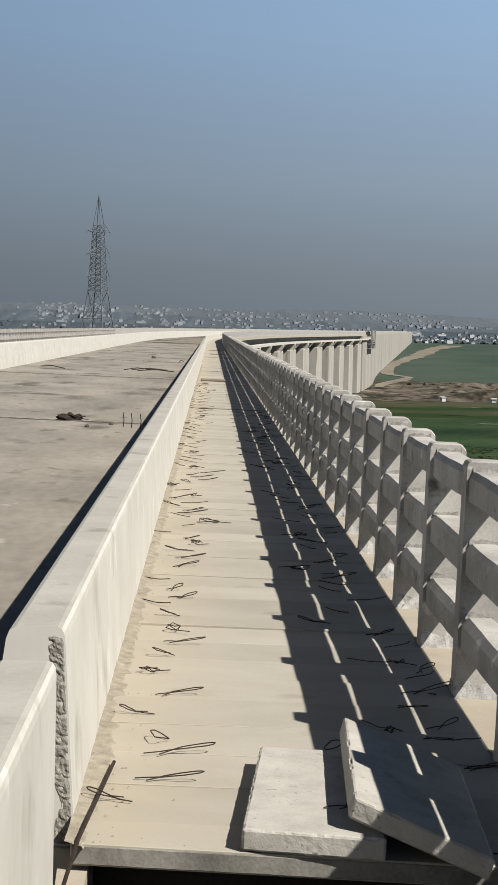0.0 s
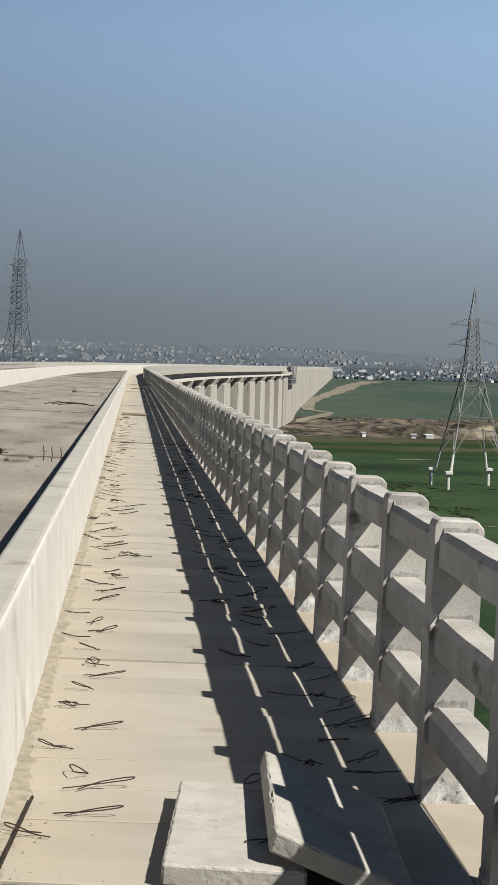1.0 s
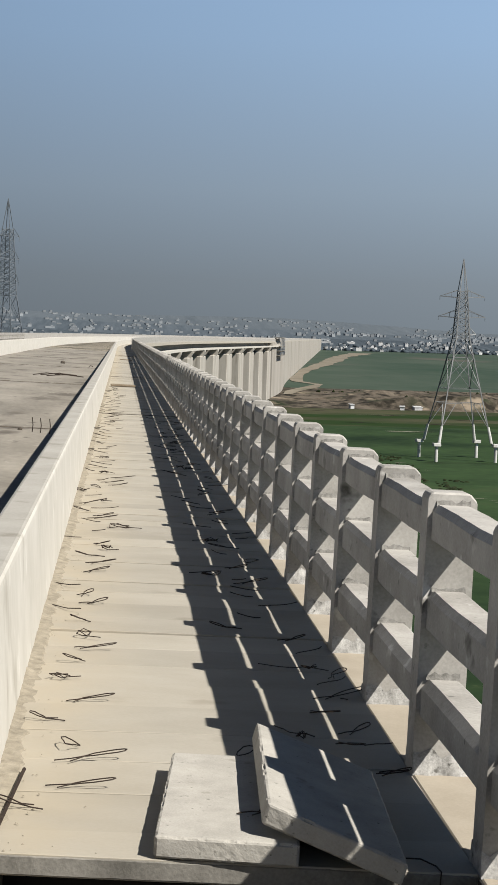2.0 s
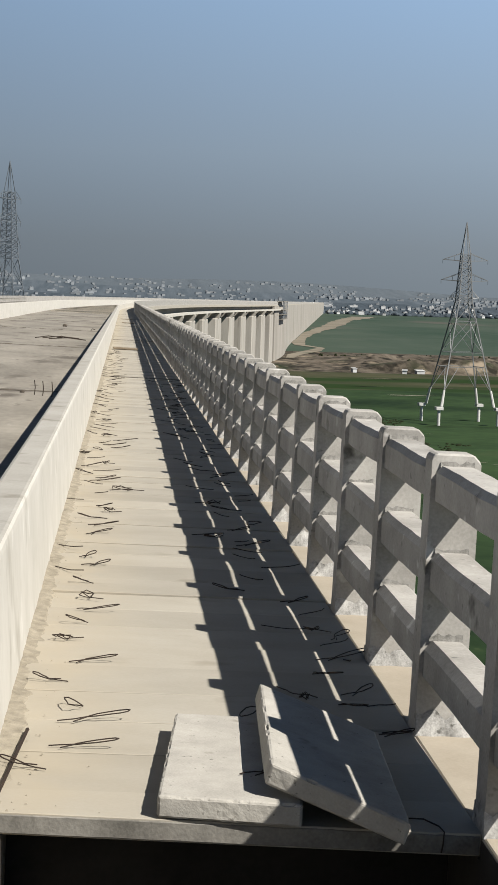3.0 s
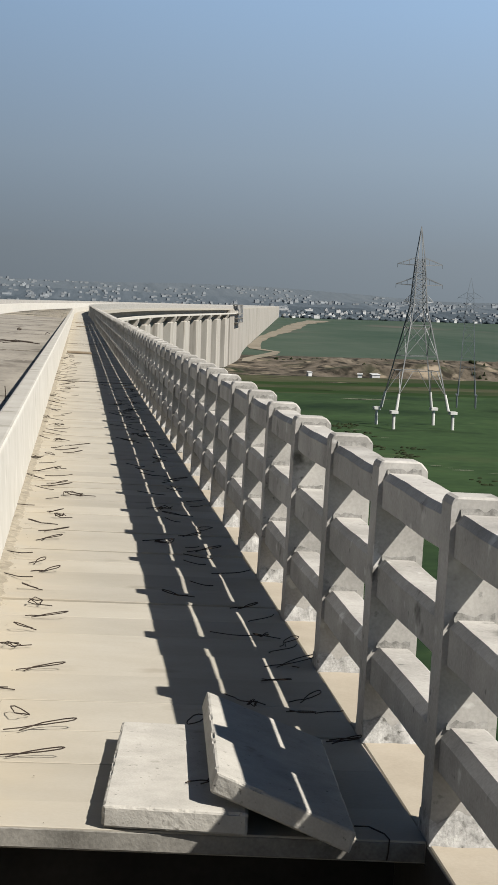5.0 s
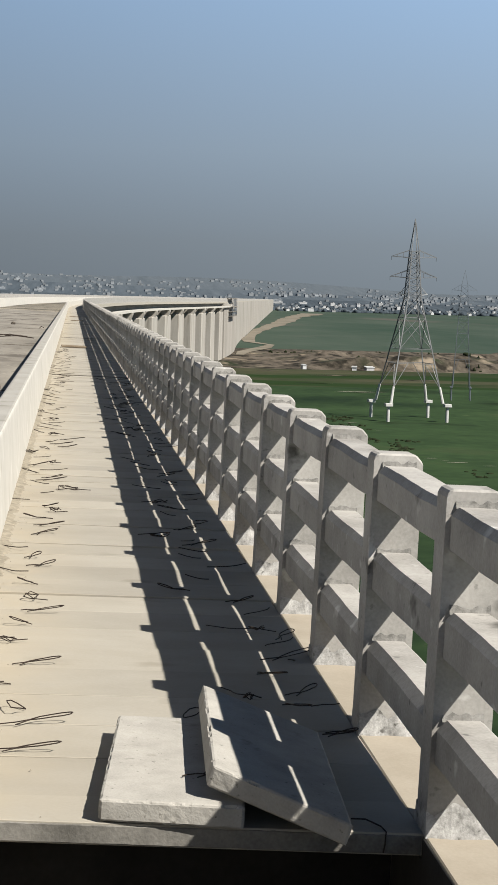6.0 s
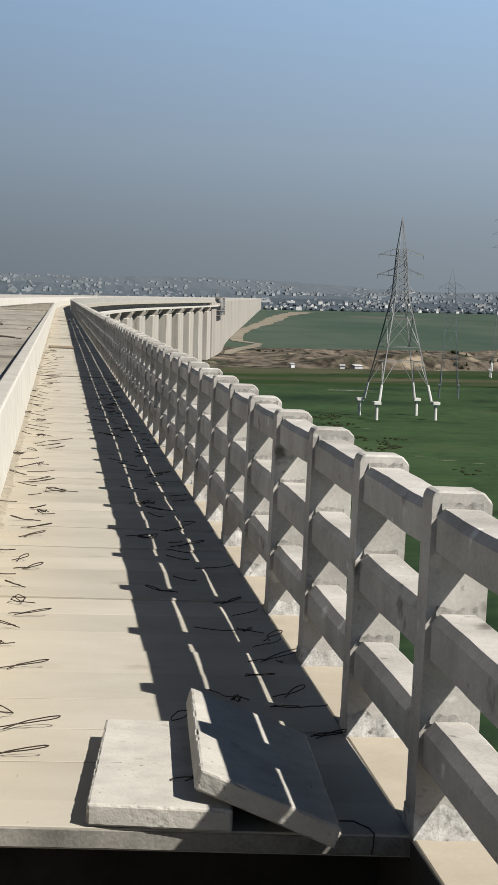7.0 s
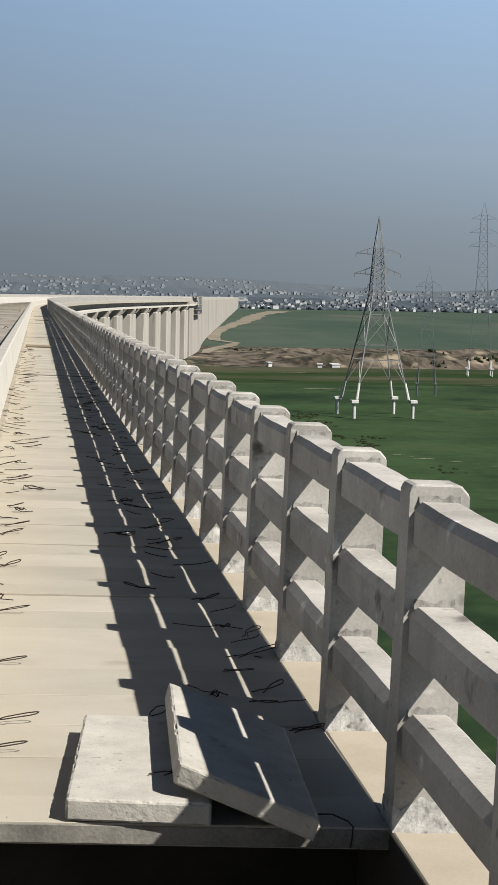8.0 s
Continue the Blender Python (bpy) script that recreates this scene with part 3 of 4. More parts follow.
SIZES = ((7, 6, 1), (9, 7, 2), (8, 7, 1), (13, 8, 2), (24, 8, 1), (6, 6, 2))
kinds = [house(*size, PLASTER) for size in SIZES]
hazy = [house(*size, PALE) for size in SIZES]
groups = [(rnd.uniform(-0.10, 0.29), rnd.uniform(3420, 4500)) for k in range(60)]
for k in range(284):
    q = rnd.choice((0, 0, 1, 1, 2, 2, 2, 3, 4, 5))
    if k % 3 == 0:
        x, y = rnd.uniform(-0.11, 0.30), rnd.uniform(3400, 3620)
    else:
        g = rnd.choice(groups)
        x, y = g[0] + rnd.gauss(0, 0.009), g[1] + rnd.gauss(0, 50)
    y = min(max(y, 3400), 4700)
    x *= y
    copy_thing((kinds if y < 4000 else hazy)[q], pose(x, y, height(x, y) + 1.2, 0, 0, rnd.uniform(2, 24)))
for i, base in enumerate(kinds + hazy):
    x, y = (200 + i * 160, 3560 + 20 * i) if i < 6 else (-100 + (i - 6) * 190, 4060 + 60 * (i - 6))
    base.matrix_world = pose(x, y, height(x, y) + 1.2, 0, 0, 4 + 1.5 * i)

# the small houses further up, too many to count
vs, fs = [], []
for k in range(1000):
    y = rnd.uniform(3600, 4780)
    x = (rnd.uniform(-0.12, 0.31) + 0.012 * math.sin(k * 0.7)) * y
    if noise.noise(Vector((x * 0.006, y * 0.004, 3))) < -0.08:
        continue
    w, d, h, a = rnd.uniform(2.5, 6), rnd.uniform(2.5, 4), rnd.uniform(2.2, 5.5), rnd.uniform(0.03, 0.42)
    o, z = len(vs), height(x, y)
    for lz in (-2, h):
        for sx, sy in ((-1, -1), (1, -1), (1, 1), (-1, 1)):
            vs.append((x + sx * w * math.cos(a) - sy * d * math.sin(a), y + sx * w * math.sin(a) + sy * d * math.cos(a), z + lz))
    fs += [[o + i for i in f] for f in ((4, 5, 6, 7), (0, 1, 5, 4), (1, 2, 6, 5), (2, 3, 7, 6), (3, 0, 4, 7))]
me = bpy.data.meshes.new("hillside_houses")
me.from_pydata(vs, [], fs)
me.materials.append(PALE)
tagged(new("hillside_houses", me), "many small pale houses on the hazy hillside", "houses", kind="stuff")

# ---- bend of the bridge, piers ----
deck = empty("bridge_bend", Matrix(), "long concrete bridge that bends away over the fields", "bridge")
rows = [(x, y, 0, r) for x, y, r in LINE]
FALL = math.tan(radians(1.5))
def fall(outline):
    return [(a, h - a * FALL) for a, h in outline]

bm = bmesh.new()
sweep(bm, fall([(-10.75, -0.6), (1.42, -0.6), (1.42, 0.0), (-0.56, 0.0), (-0.56, -0.38), (-8.76, -0.38), (-8.76, 0.0), (-10.75, 0.0)]), rows)
part("deck_slab", bm, SLAB, deck)
bm = bmesh.new()
sweep(bm, fall([(1.0, 0.0), (1.2, 0.0), (1.2, 1.08), (1.0, 1.08)]), rows)
part("parapet", bm, RAIL, deck)
bm = bmesh.new()
sweep(bm, fall(FARBAR), rows)
part("outer_barrier", bm, BARRIER, deck)
bm = bmesh.new()
sweep(bm, fall([(-10.6, 0.0), (-10.4, 0.0), (-10.4, 1.08), (-10.6, 1.08)]), rows)
part("outer_parapet", bm, RAIL, deck)
bm = bmesh.new()
sweep(bm, fall(BAR), rows)
part("inner_barrier", bm, BARRIER, deck)
bm = bmesh.new()
sweep(bm, fall([(-9.0, -2.3), (0.1, -2.3), (0.1, -0.38), (-9.0, -0.38)]), rows)
part("girder", bm, GIRDER, deck)
bm = bmesh.new()
sweep(bm, [(1.0, -2.3), (2.6, -2.3), (2.6, -1.8), (1.0, -1.8)], [row for row in rows if row[1] <= 700])
part("service_ledge", bm, BARRIER, deck, "pale narrow ledge on the pier brackets")
bm = bmesh.new()
sweep(bm, [(-10.5, GZ - 0.5), (1.75, GZ - 0.5), (1.75, -0.46), (-10.5, -0.16)], [row for row in rows if row[1] >= 650])
part("approach_wall", bm, WALL, deck, "pale plain concrete wall of the bridge's approach")


def pier_mesh():
    bm = bmesh.new()
    box(bm, -10.6, -7.0, GZ - 0.5, 2.2, 7.0, -3.9, 0.2)
    return mesh("shaft", bm, PIER)


def cap_mesh():
    bm = bmesh.new()
    o = [(-10.9, -2.3), (-10.9, -2.8), (-10.6, -4.1), (2.2, -4.1), (2.75, -2.8), (2.75, -2.3)]
    f = [bm.verts.new((x, -1.4, z)) for x, z in o]
    b = [bm.verts.new((x, 1.4, z)) for x, z in o]
    bm.faces.new(f)
    bm.faces.new(b[::-1])
    for i in range(6):
        j = (i + 1) % 6
        bm.faces.new((f[i], b[i], b[j], f[j]))
    return mesh("cap", bm, PIER)


pier_me, cap_me = pier_mesh(), cap_mesh()
y = 20.0
while y < 645:
    x, yy, r = on_line(y) if y > STRAIGHT else (0, y, (1, 0))
    p = empty("pier", Matrix.Translation((x, yy, 0)) @ Matrix.Rotation(math.atan2(r[1], r[0]), 4, "Z"), "tall beige concrete bridge pier with a flared cap", "pier", "piers of the bridge")
    put("shaft", pier_me, p, 0, 0, 0)
    put("cap", cap_me, p, 0, 0, 0)
    y += 34


# ---- small huts below the bank ----
def hut(x, y, w, d, h, turn):
    root = empty("field_hut", pose(x, y, height(x, y), 0, 0, turn), "small pale hut at the foot of the earth bank", "hut", "huts by the bank")
    bm = bmesh.new()
    box(bm, -w / 2, -d / 2, -1.0, w / 2, d / 2, h)
    part("wall", bm, PLASTER, root)
    bm = bmesh.new()
    q = [bm.verts.new((sx * (w / 2 + 0.2), sy * (d / 2 + 0.2), h + 0.02 + (0.35 if sy > 0 else 0))) for sx, sy in ((-1, -1), (1, -1), (1, 1), (-1, 1))]
    face = bm.faces.new(q)
    bmesh.ops.extrude_face_region(bm, geom=[face])
    for v in q:
        v.co.z += 0.15
    part("roof", bm, PLASTER, root)


hut(106.5, 566, 3.0, 2.2, 1.0, 14)
hut(100.5, 563, 1.6, 1.6, 1.1, -10)
hut(82.5, 565, 1.5, 1.5, 1.3, 20)


# ---- power line towers ----
def tower(m, total, base, waist_z, waist, head, arms, steel, label, footing=3.2, thick=1.0, panels=7, foot_mat=None, girth=1.0):
    """A lattice tower: base and waist are half widths, head the half width below the peak, arms are (height, half span)."""
    root = empty("power_line_tower", m, label, "pylon", "power line towers")
    z0 = footing * 2.2
    neck = max(a[0] for a in arms) + 1.0

    def half(z):
        if z < waist_z:
            return base + (waist - base) * z / waist_z
        return waist + (head - waist) * min(1, (z - waist_z) / (neck - waist_z))
    corner = ((-1, -1), (1, -1), (1, 1), (-1, 1))
    for cx, cy in corner:
        bm = bmesh.new()
        h0, h1, h2 = half(z0), half(waist_z), half(neck)
        rod(bm, (cx * h0, cy * h0, z0), (cx * h1, cy * h1, waist_z), 0.15 * thick, 4)
        rod(bm, (cx * h1, cy * h1, waist_z), (cx * h2, cy * h2, neck), 0.13 * thick, 4)
        rod(bm, (cx * h2, cy * h2, neck), (0, 0, total), 0.10 * thick, 4)
        part("leg", bm, steel, root)
        foot = empty("footing", Matrix())
        foot.parent = root
        bm = bmesh.new()
        b0, b1 = half(0), half(footing + 0.7)
        rod(bm, (cx * b0, cy * b0, -0.5), (cx * b0, cy * b0, footing), 0.42 * girth, 12)
        part("column", bm, foot_mat or FOOTING, foot)
        bm = bmesh.new()
        box(bm, cx * b0 - 0.95 * girth, cy * b0 - 0.95 * girth, footing, cx * b0 + 0.95 * girth, cy * b0 + 0.95 * girth, footing + 0.8 * girth, 0.05 * girth)
        part("cap", bm, foot_mat or FOOTING, foot)
        bm = bmesh.new()
        rod(bm, (cx * b1, cy * b1, footing + 0.8 * girth), (cx * h0, cy * h0, z0 + 0.2), 0.42 * girth, 8, 0.34 * girth)
        part("casing", bm, foot_mat or FOOTING, foot)
    zs = [z0]
    for i in range(3):
        zs.append(z0 + (waist_z - z0) * (1 - (1 - (i + 1) / 3) ** 1.4))
    zs += [waist_z + (neck - waist_z) * (i + 1) / panels for i in range(panels)]
    for f in range(4):
        (ax, ay), (bx, by) = corner[f], corner[(f + 1) % 4]
        bm = bmesh.new()
        for za, zb in zip(zs[1:], zs[2:]):
            ha, hb = half(za), half(zb)
            r_ = (0.085 if za < waist_z else 0.065) * thick
            rod(bm, (ax * ha, ay * ha, za), (bx * hb, by * hb, zb), r_, 4)
            rod(bm, (bx * ha, by * ha, za), (ax * hb, ay * hb, zb), r_, 4)
            rod(bm, (ax * hb, ay * hb, zb), (bx * hb, by * hb, zb), r_, 4)
        h0, h1 = half(z0), half(zs[1])               # splayed struts under a knee between the feet
        zk = z0 + 0.62 * (zs[1] - z0)
        hk = half(zk)
        for cx, cy in (corner[f], corner[(f + 1) % 4]):
            rod(bm, (cx * h0, cy * h0, z0), ((ax + bx) / 2 * hk + (cx - (ax + bx) / 2) * hk * 0.45, (ay + by) / 2 * hk + (cy - (ay + by) / 2) * hk * 0.45, zk), 0.08 * thick, 4)
        rod(bm, (ax * hk, ay * hk, zk), (bx * hk, by * hk, zk), 0.085 * thick, 4)
        rod(bm, (ax * h1, ay * h1, zs[1]), (bx * h1, by * h1, zs[1]), 0.07 * thick, 4)
        part("bracing", bm, steel, root)
    for az, span in arms:
        for side in (-1, 1):
            bm = bmesh.new()
            h = half(az)
            tip = (side * span, 0, az - 0.1)
            for cy in (-1, 1):
                rod(bm, (side * h, cy * h, az - 0.3), tip, 0.09 * thick, 4)
                rod(bm, (side * h, cy * h, az + 1.3), tip, 0.07 * thick, 4)
            for q in (0.33, 0.66):
                x = side * (h + (span - h) * q)
                rod(bm, (x, h * (1 - q), az - 0.2), (x, -h * (1 - q), az - 0.2), 0.05 * thick, 4)
                rod(bm, (x, h * (1 - q), az - 0.2), (x, h * (1 - q), az + 1.3 * (1 - q)), 0.05 * thick, 4)
            arm = part("crossarm", bm, steel, root)
            bm = bmesh.new()
            rod(bm, (tip[0], 0, az - 0.1), (tip[0], 0, az - 0.9), 0.06 * thick, 8)
            part("insulator", bm, FAR_STEEL, arm)
    return root


tower(pose(71.0, 330.5, GZ, 0, 0, 5.5), 42.2, 6.4, 25.5, 1.45, 0.8, ((26.6, 3.2), (30.2, 5.1), (34.4, 4.9)), STEEL, "grey lattice pylon on white concrete footings in a field", thick=1.0, girth=0.8)
# Painted haze here too: its footings take the paled steel colour.
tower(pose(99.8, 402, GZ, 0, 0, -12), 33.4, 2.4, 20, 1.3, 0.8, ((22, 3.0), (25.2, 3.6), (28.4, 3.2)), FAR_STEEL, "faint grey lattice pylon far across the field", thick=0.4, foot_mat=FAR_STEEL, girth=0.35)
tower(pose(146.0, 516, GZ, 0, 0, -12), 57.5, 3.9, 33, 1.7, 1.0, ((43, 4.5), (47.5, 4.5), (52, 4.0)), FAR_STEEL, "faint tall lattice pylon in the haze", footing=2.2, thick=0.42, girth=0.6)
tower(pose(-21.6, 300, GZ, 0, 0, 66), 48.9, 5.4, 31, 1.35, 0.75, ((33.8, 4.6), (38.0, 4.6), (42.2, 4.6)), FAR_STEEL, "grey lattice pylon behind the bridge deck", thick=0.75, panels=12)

# ---- wire loops, rod, planks and mortar on the footpath ----
def tube(bm, points, r, sides=5):
    """One closed, bent tube through the points."""
    rings = []
    for i, p in enumerate(points):
        d = (points[min(i + 1, len(points) - 1)] - points[max(i - 1, 0)]).normalized()
        u = (Vector((0, 0, 1)) if abs(d.z) < 0.9 else Vector((1, 0, 0))).cross(d).normalized()
        v = d.cross(u)
        rings.append([bm.verts.new(p + (u * math.cos(k * math.tau / sides) + v * math.sin(k * math.tau / sides)) * r) for k in range(sides)])
    for p, q in zip(rings, rings[1:]):
        for k in range(sides):
            bm.faces.new((p[k], p[(k + 1) % sides], q[(k + 1) % sides], q[k]))
    bm.faces.new(rings[0][::-1])
    bm.faces.new(rings[-1])


def wire(points, r, m, label, name="wire_loop", category="wire", group="wire loops in the slabs"):
    bm = bmesh.new()
    tube(bm, points, r)
    return single(name, bm, RUST, m, label, category, group)


def loop_points(length, kind, rnd):
    """Bent binding wire lying nearly flat: a narrow eye on a stem, a doubled strand, a bare strand or a tangle."""
    pts = []
    if kind == "strand":
        for i in range(7):
            f = i / 6
            pts.append((length * f, 0.035 * math.sin(f * 4 + length * 9) * f, 0.004 + 0.02 * f * f))
    elif kind == "tangle":
        for i in range(13):
            a = i * 0.95
            q = length * 0.30 * (0.4 + 0.6 * rnd.random())
            pts.append((q * 1.5 * math.cos(a) + length * 0.3, q * 1.3 * math.sin(a), 0.005 + 0.03 * rnd.random()))
        pts.append((length * 1.1, 0.0, 0.01))
    elif kind == "ring":
        for i in range(11):
            a = i * math.tau / 10.5
            q = 1 + 0.25 * math.sin(3 * a + length * 20)
            pts.append((min(length, 0.09) * 0.5 * q * math.cos(a), min(length, 0.09) * 0.75 * q * math.sin(a), 0.004 + 0.025 * abs(math.sin(a * 0.5))))
    else:
        lean = rnd.uniform(-0.05, 0.05)
        w = rnd.uniform(0.018, 0.04)
        stem = rnd.uniform(0.25, 0.55)
        for i in range(5):
            pts.append((length * stem * i / 4, lean * (i / 4) ** 2, 0.004 + 0.008 * i / 4))
        for i in range(1, 12):
            a = math.pi - i * math.tau / 12
            k = 0.5 + 0.5 * math.cos(a)
            pts.append((length * (stem + (1 - stem) * k), lean + w * math.sin(a) * (0.45 + 0.55 * k), 0.012 + 0.025 * k))
        pts += [(length * stem, lean - 0.006, 0.012), (length * stem * 0.45, lean * 0.3 - 0.03, 0.006)]
    return [Vector(p) + Vector((rnd.uniform(-1, 1), rnd.uniform(-1, 1), 0)) * 0.003 for p in pts]


rw = random.Random(11)
left = [(-0.388, 4.036, 0.25, 1, "eye"), (-0.368, 4.38, 0.28, 9, "eye"), (-0.32, 4.604, 0.07, 9, "ring"), (-0.353, 5.005, 0.147, 170, "eye"),
        (-0.361, 5.371, 0.217, 6, "eye"), (-0.437, 5.84, 0.12, 11, "tangle"), (-0.293, 6.237, 0.109, -169, "eye"), (-0.36, 6.585, 0.22, 6, "eye"),
        (-0.353, 6.965, 0.156, -42, "tangle"), (-0.289, 7.34, 0.11, -167, "eye"), (-0.524, 7.852, 0.27, -51, "strand"), (-0.37, 7.951, 0.17, 30, "eye"),
        (-0.389, 8.241, 0.11, 30, "eye"), (-0.555, 8.70, 0.24, -41, "strand"), (-0.38, 3.745, 0.17, 171, "eye")]
y = 9.2
while y < 46:
    left.append((rw.uniform(-0.52, -0.20), y, rw.uniform(0.10, 0.28), rw.choice((rw.uniform(-14, 20), rw.uniform(164, 196))), rw.choice(("eye", "eye", "eye", "strand", "strand", "strand", "ring", "tangle"))))
    y += rw.uniform(0.16, 0.42) * (1 + y / 45)
right = [(0.577, 6.345, 0.27, -30, "strand"), (0.826, 5.901, 0.188, 42, "strand"), (0.771, 5.593, 0.30, 35, "eye"), (0.728, 5.342, 0.17, -38, "eye"),
         (0.801, 4.938, 0.166, 35, "eye"), (0.782, 4.80, 0.17, -64, "eye"), (0.883, 4.763, 0.111, 8, "strand"), (0.863, 4.337, 0.14, -8, "eye"),
         (0.536, 5.046, 0.225, -60, "strand"), (0.806, 6.648, 0.19, 44, "strand"), (0.615, 4.847, 0.065, 8, "tangle"), (0.33, 4.447, 0.13, 40, "eye"),
         (0.88, 4.36, 0.11, 6, "strand"), (0.90, 5.62, 0.10, -60, "strand"), (0.90, 6.05, 0.14, 30, "eye"), (0.80, 6.25, 0.12, -20, "tangle"), (0.74, 7.0, 0.16, 20, "eye")]
y = 7.3
while y < 30:
    right.append((rw.uniform(0.55, 0.90), y, rw.uniform(0.10, 0.26), rw.uniform(-18, 18) + rw.choice((0, 180)), rw.choice(("eye", "eye", "eye", "strand", "strand", "strand", "ring", "tangle"))))
    y += rw.uniform(0.18, 0.5)
for x, y, length, turn, kind in left + right:
    wire(loop_points(length, kind, rw), 0.0026 if y < 7 else 0.0032, LEAN @ pose(x, y, 0.001, 0, 0, turn), "dark rusty bent wire %s on the footpath slabs" % {"eye": "loop", "ring": "ring"}.get(kind, kind))
wire(loop_points(0.125, "eye", rw), 0.0024, LEAN @ pose(0.262, 3.50, 0.080, 0, 0, 35), "thin rusty wire loop on the loose slab")
wire([Vector(p) for p in ((0.80, 3.33, 0.006), (0.845, 3.315, 0.010), (0.885, 3.255, 0.007), (0.893, 3.212, 0.004), (0.890, 3.204, -0.035), (0.885, 3.200, -0.06))], 0.0028, LEAN, "dark bent wire hanging over the slab's end")
wire([Vector((-0.473, 4.21, 0.014)), Vector((-0.532, 3.30, 0.012)), Vector((-0.562, 2.85, -0.065))], 0.0070, LEAN, "dark rusty reinforcing bar hanging over the slab's end", "rebar_rod", "steel bar", "bars")

for i, (x0, y0, w, turn, z) in enumerate(((-0.42, 47.6, 0.22, 2, 0.0), (-0.45, 48.3, 0.16, -3, 0.0), (-0.2, 96.0, 0.2, 4, 0), (-0.3, 112.0, 0.22, -4, 0))):
    bm = bmesh.new()
    box(bm, 0, 0, 0.001, 0.75, w, 0.046, 0.006)
    single("timber_plank", bm, TIMBER, LEAN @ pose(x0, y0, z, 0, 0, turn), "weathered timber plank lying across the footpath", "plank", "planks on the footpath")

# loose mortar along the foot of the barrier
bm = bmesh.new()
ys = [3.26 + i * 0.022 * (1 + i * 0.0012) for i in range(1200)]
prev = None
for y in ys:
    row = []
    reach = 0.035 + 0.06 * (0.5 + 0.5 * noise.noise(Vector((0, y * 1.3, 0)))) + 0.035 * noise.noise(Vector((0, y * 7, 3))) + 0.03 * noise.noise(Vector((0, y * 19, 6)))
    for j in range(7):
        f = j / 6
        x = -0.574 + (reach + 0.017) * f
        z = 0.001 + (0.018 * (1 - f) ** 1.5) * (0.6 + 0.8 * noise.noise(Vector((x * 22, y * 14, 1)))) - (0.014 if j == 6 else 0)
        row.append(bm.verts.new((x, y, z)))
    if prev:
        for j in range(6):
            bm.faces.new((prev[j], prev[j + 1], row[j + 1], row[j]))
    prev = row
single("mortar_spill", bm, SAND, LEAN, "crumbly yellowish mortar along the barrier's foot", "mortar", kind="stuff")
vs, fs = [], []
for k in range(170):
    y = 3.3 + 30 * rw.random() ** 1.6
    x = -0.53 + abs(rw.gauss(0, 0.11))
    q = rw.uniform(0.002, 0.0055)
    o = len(vs)
    for dx, dy, dz in ((-1, -0.6, 0), (1, -0.8, 0), (0.7, 0.9, 0), (-0.8, 0.7, 0), (0.1, 0, 0.9)):
        vs.append((x + q * dx * rw.uniform(0.6, 1.3), y + q * dy * rw.uniform(0.6, 1.6), 0.001 + q * dz))
    fs += [(o, o + 1, o + 4), (o + 1, o + 2, o + 4), (o + 2, o + 3, o + 4), (o + 3, o, o + 4)]
me = bpy.data.meshes.new("mortar_crumbs")
me.from_pydata(vs, [], fs)
me.materials.append(SAND)
ob = tagged(new("mortar_crumbs", me), "scattered crumbs of mortar on the slabs", "mortar", kind="stuff")
ob.matrix_world = LEAN

# ---- things on the road ----
RZ = -0.38
bars = [(-1.83, 29.7), (-1.66, 29.5), (-1.48, 29.4)]
for x, y in bars:
    wire([Vector((0, 0, 0)), Vector((0.01, 0, 0.15)), Vector((-0.012, 0.02, 0.29))], 0.009, LEAN @ pose(x, y, RZ), "short rusty bar standing up from the road joint", "rebar_stub", "steel bar", "bars")
bm = bmesh.new()
bmesh.ops.create_icosphere(bm, subdivisions=4, radius=0.17)
for v in bm.verts:
    q = 1 + 0.8 * noise.noise(v.co * 9) + 0.4 * noise.noise(v.co * 24)
    v.co = Vector((v.co.x * q * 1.3, v.co.y * q, max(0, v.co.z * q * 0.75 + 0.02) * (1.2 - v.co.x)))
for k in range(7):
    rod(bm, (rw.uniform(-0.1, 0.1), rw.uniform(-0.1, 0.1), 0.05), (rw.uniform(-0.25, 0.45), rw.uniform(-0.2, 0.2), rw.uniform(0.01, 0.12)), 0.014, 5)
single("debris_heap", bm, RUST, LEAN @ pose(-2.95, 31.2, RZ) @ Matrix.Diagonal((1.15, 0.8, 0.7, 1)), "dark heap of bent steel scraps on the road", "debris")
for x, y, turn, ln in ((-3.9, 68, 60, 2.2), (-3.6, 68.5, 40, 2.0), (-3.3, 67.5, 10, 1.6), (-3.0, 69, 75, 1.4), (-6.3, 66, 130, 1.8), (-1.9, 88, 80, 1.2)):
    wire([Vector((0, 0, 0.02)), Vector((ln * 0.5, 0.03, 0.10)), Vector((ln, 0, 0.03))], 0.02, LEAN @ pose(x, y, RZ, 0, 0, turn), "thin dark bar lying on the dusty road", "loose_bar", "steel bar", "bars")
for x, y, r in ((-3.6, 95, 0.14), (-4.6, 31.0, 0.06), (-2.1, 30.2, 0.05), (-2.5, 29.2, 0.05)):
    bm = bmesh.new()
    bmesh.ops.create_icosphere(bm, subdivisions=2, radius=r)
    for v in bm.verts:
        v.co *= 1 + 0.5 * noise.noise(v.co * 12 + Vector((x, y, 0)))
        v.co.z = max(0, v.co.z * 0.8 + r * 0.4)
    single("rubble_stone", bm, DIRT, LEAN @ pose(x, y, RZ), "small dark lump of rubble on the road", "rubble", "rubble on the road")
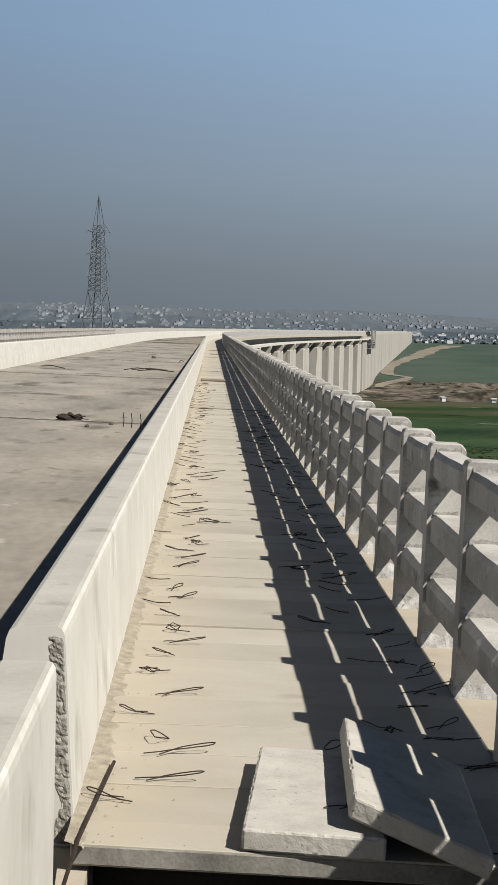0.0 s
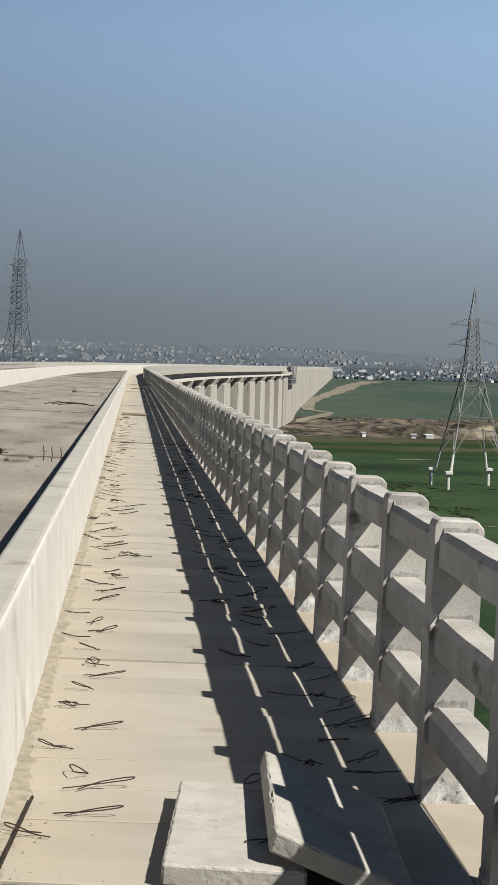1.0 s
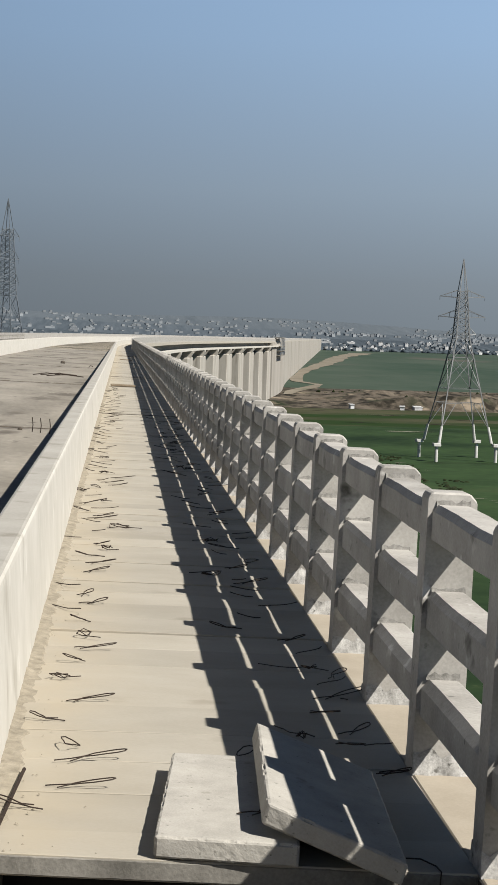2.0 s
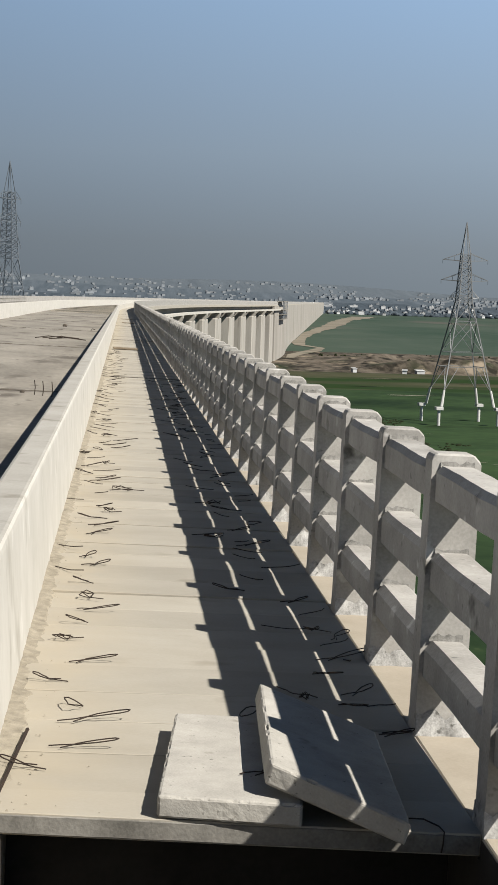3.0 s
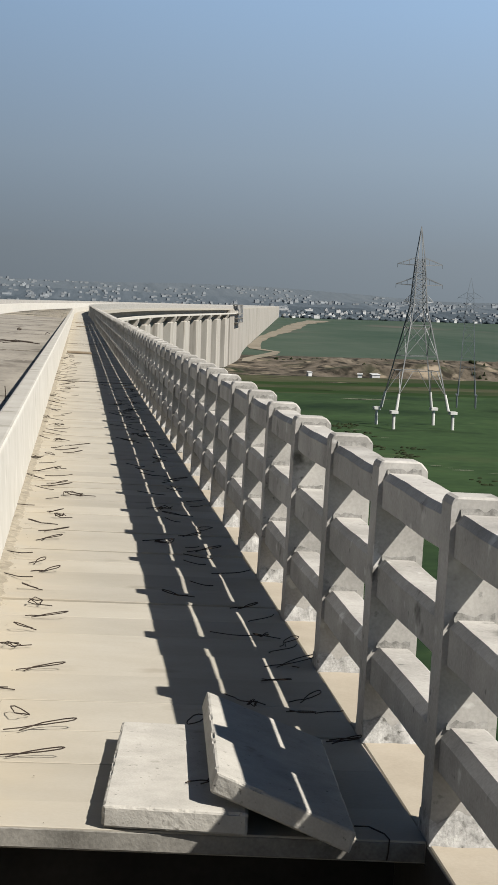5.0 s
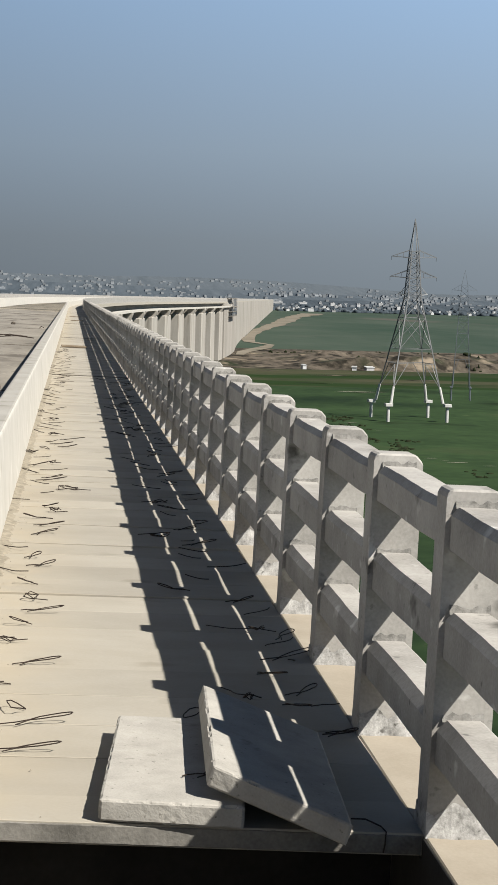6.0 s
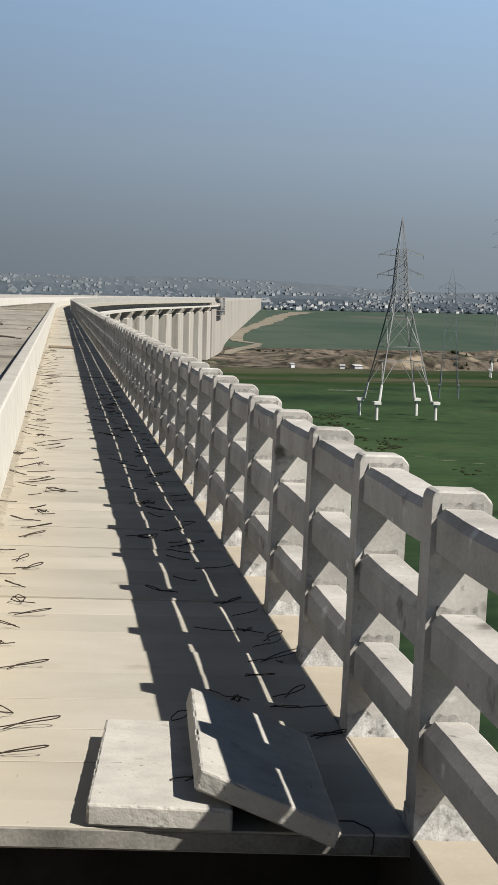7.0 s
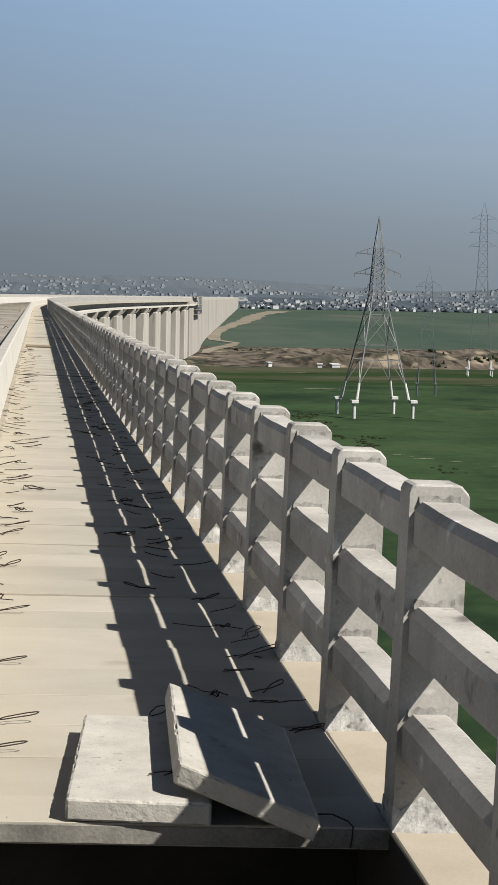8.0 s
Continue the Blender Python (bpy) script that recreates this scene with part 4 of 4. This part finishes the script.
for jy in joints[1:-1]:
    bm = bmesh.new()
    n = 90
    prev = None
    for i in range(n + 1):
        x = -8.40 + 7.46 * i / n
        wv = 0.03 + 0.07 * abs(noise.noise(Vector((x * 2.1, jy, 0))))
        row = (bm.verts.new((x, jy - wv, RZ + 0.004)), bm.verts.new((x, jy, RZ + 0.012 + 0.03 * abs(noise.noise(Vector((x * 3, jy, 4)))))), bm.verts.new((x, jy + wv, RZ + 0.004)))
        if prev:
            bm.faces.new((prev[0], prev[1], row[1], row[0]))
            bm.faces.new((prev[1], prev[2], row[2], row[1]))
        prev = row
    single("road_joint", bm, DIRT, LEAN, "ragged dark joint across the concrete road", "joint", kind="structure")
    bm = bmesh.new()
    box(bm, -0.55, jy - 0.03, -0.02, 1.0, jy + 0.03, 0.006)
    single("footpath_joint", bm, RUST, LEAN, "dark steel joint strip across the footpath", "joint", kind="structure")

# ---- broken end of the barrier ----
bm = bmesh.new()
grid = {}
for i in range(9):
    for j in range(70):
        z = -0.085 + 0.70 * j / 69
        right_x = -0.560 - 0.058 * (z + 0.088) / 0.70
        x = right_x - 0.004 - 0.070 * i / 8 * (0.8 + 0.5 * noise.noise(Vector((0, z * 9, 2))))
        edge = i in (0, 8) or j in (0, 69)
        grid[i, j] = bm.verts.new((x, 3.533 - (0 if edge else 0.003 + 0.006 * noise.noise(Vector((x * 70, 0, z * 70)))), z))
for i in range(8):
    for j in range(69):
        bm.faces.new((grid[i, j], grid[i + 1, j], grid[i + 1, j + 1], grid[i, j + 1]))
single("broken_joint_edge", bm, BROKEN, LEAN, "rough broken concrete along the barrier's end", "broken edge", kind="structure")

# ---- formwork frame on the far deck ----
fx, fy, fr = on_line(690.0)
frame_root = empty("formwork_frame", Matrix.Translation((fx, fy, 0)) @ Matrix.Rotation(math.atan2(fr[1], fr[0]), 4, "Z"), "grey steel formwork frame on the edge of the deck", "scaffold")
for x in (1.0, 3.4):
    for y in (-16, -5.5, 5.5, 16):
        bm = bmesh.new()
        box(bm, x - 0.16, y - 0.16, -6.2, x + 0.16, y + 0.16, 1.7)
        part("post", bm, FAR_STEEL, frame_root)
for z in (-6.2, -4.2, -2.2, 1.4):
    bm = bmesh.new()
    box(bm, 0.7, -17, z, 3.7, 17, z + 0.28)
    part("platform", bm, GIRDER, frame_root)
for ya, yb in ((-16, -5.5), (-5.5, 5.5), (5.5, 16)):
    bm = bmesh.new()
    rod(bm, (3.45, ya, -6.0), (3.45, yb, -2.3), 0.10, 6)
    rod(bm, (3.45, yb, -6.0), (3.45, ya, -2.3), 0.10, 6)
    part("brace", bm, FAR_STEEL, frame_root)
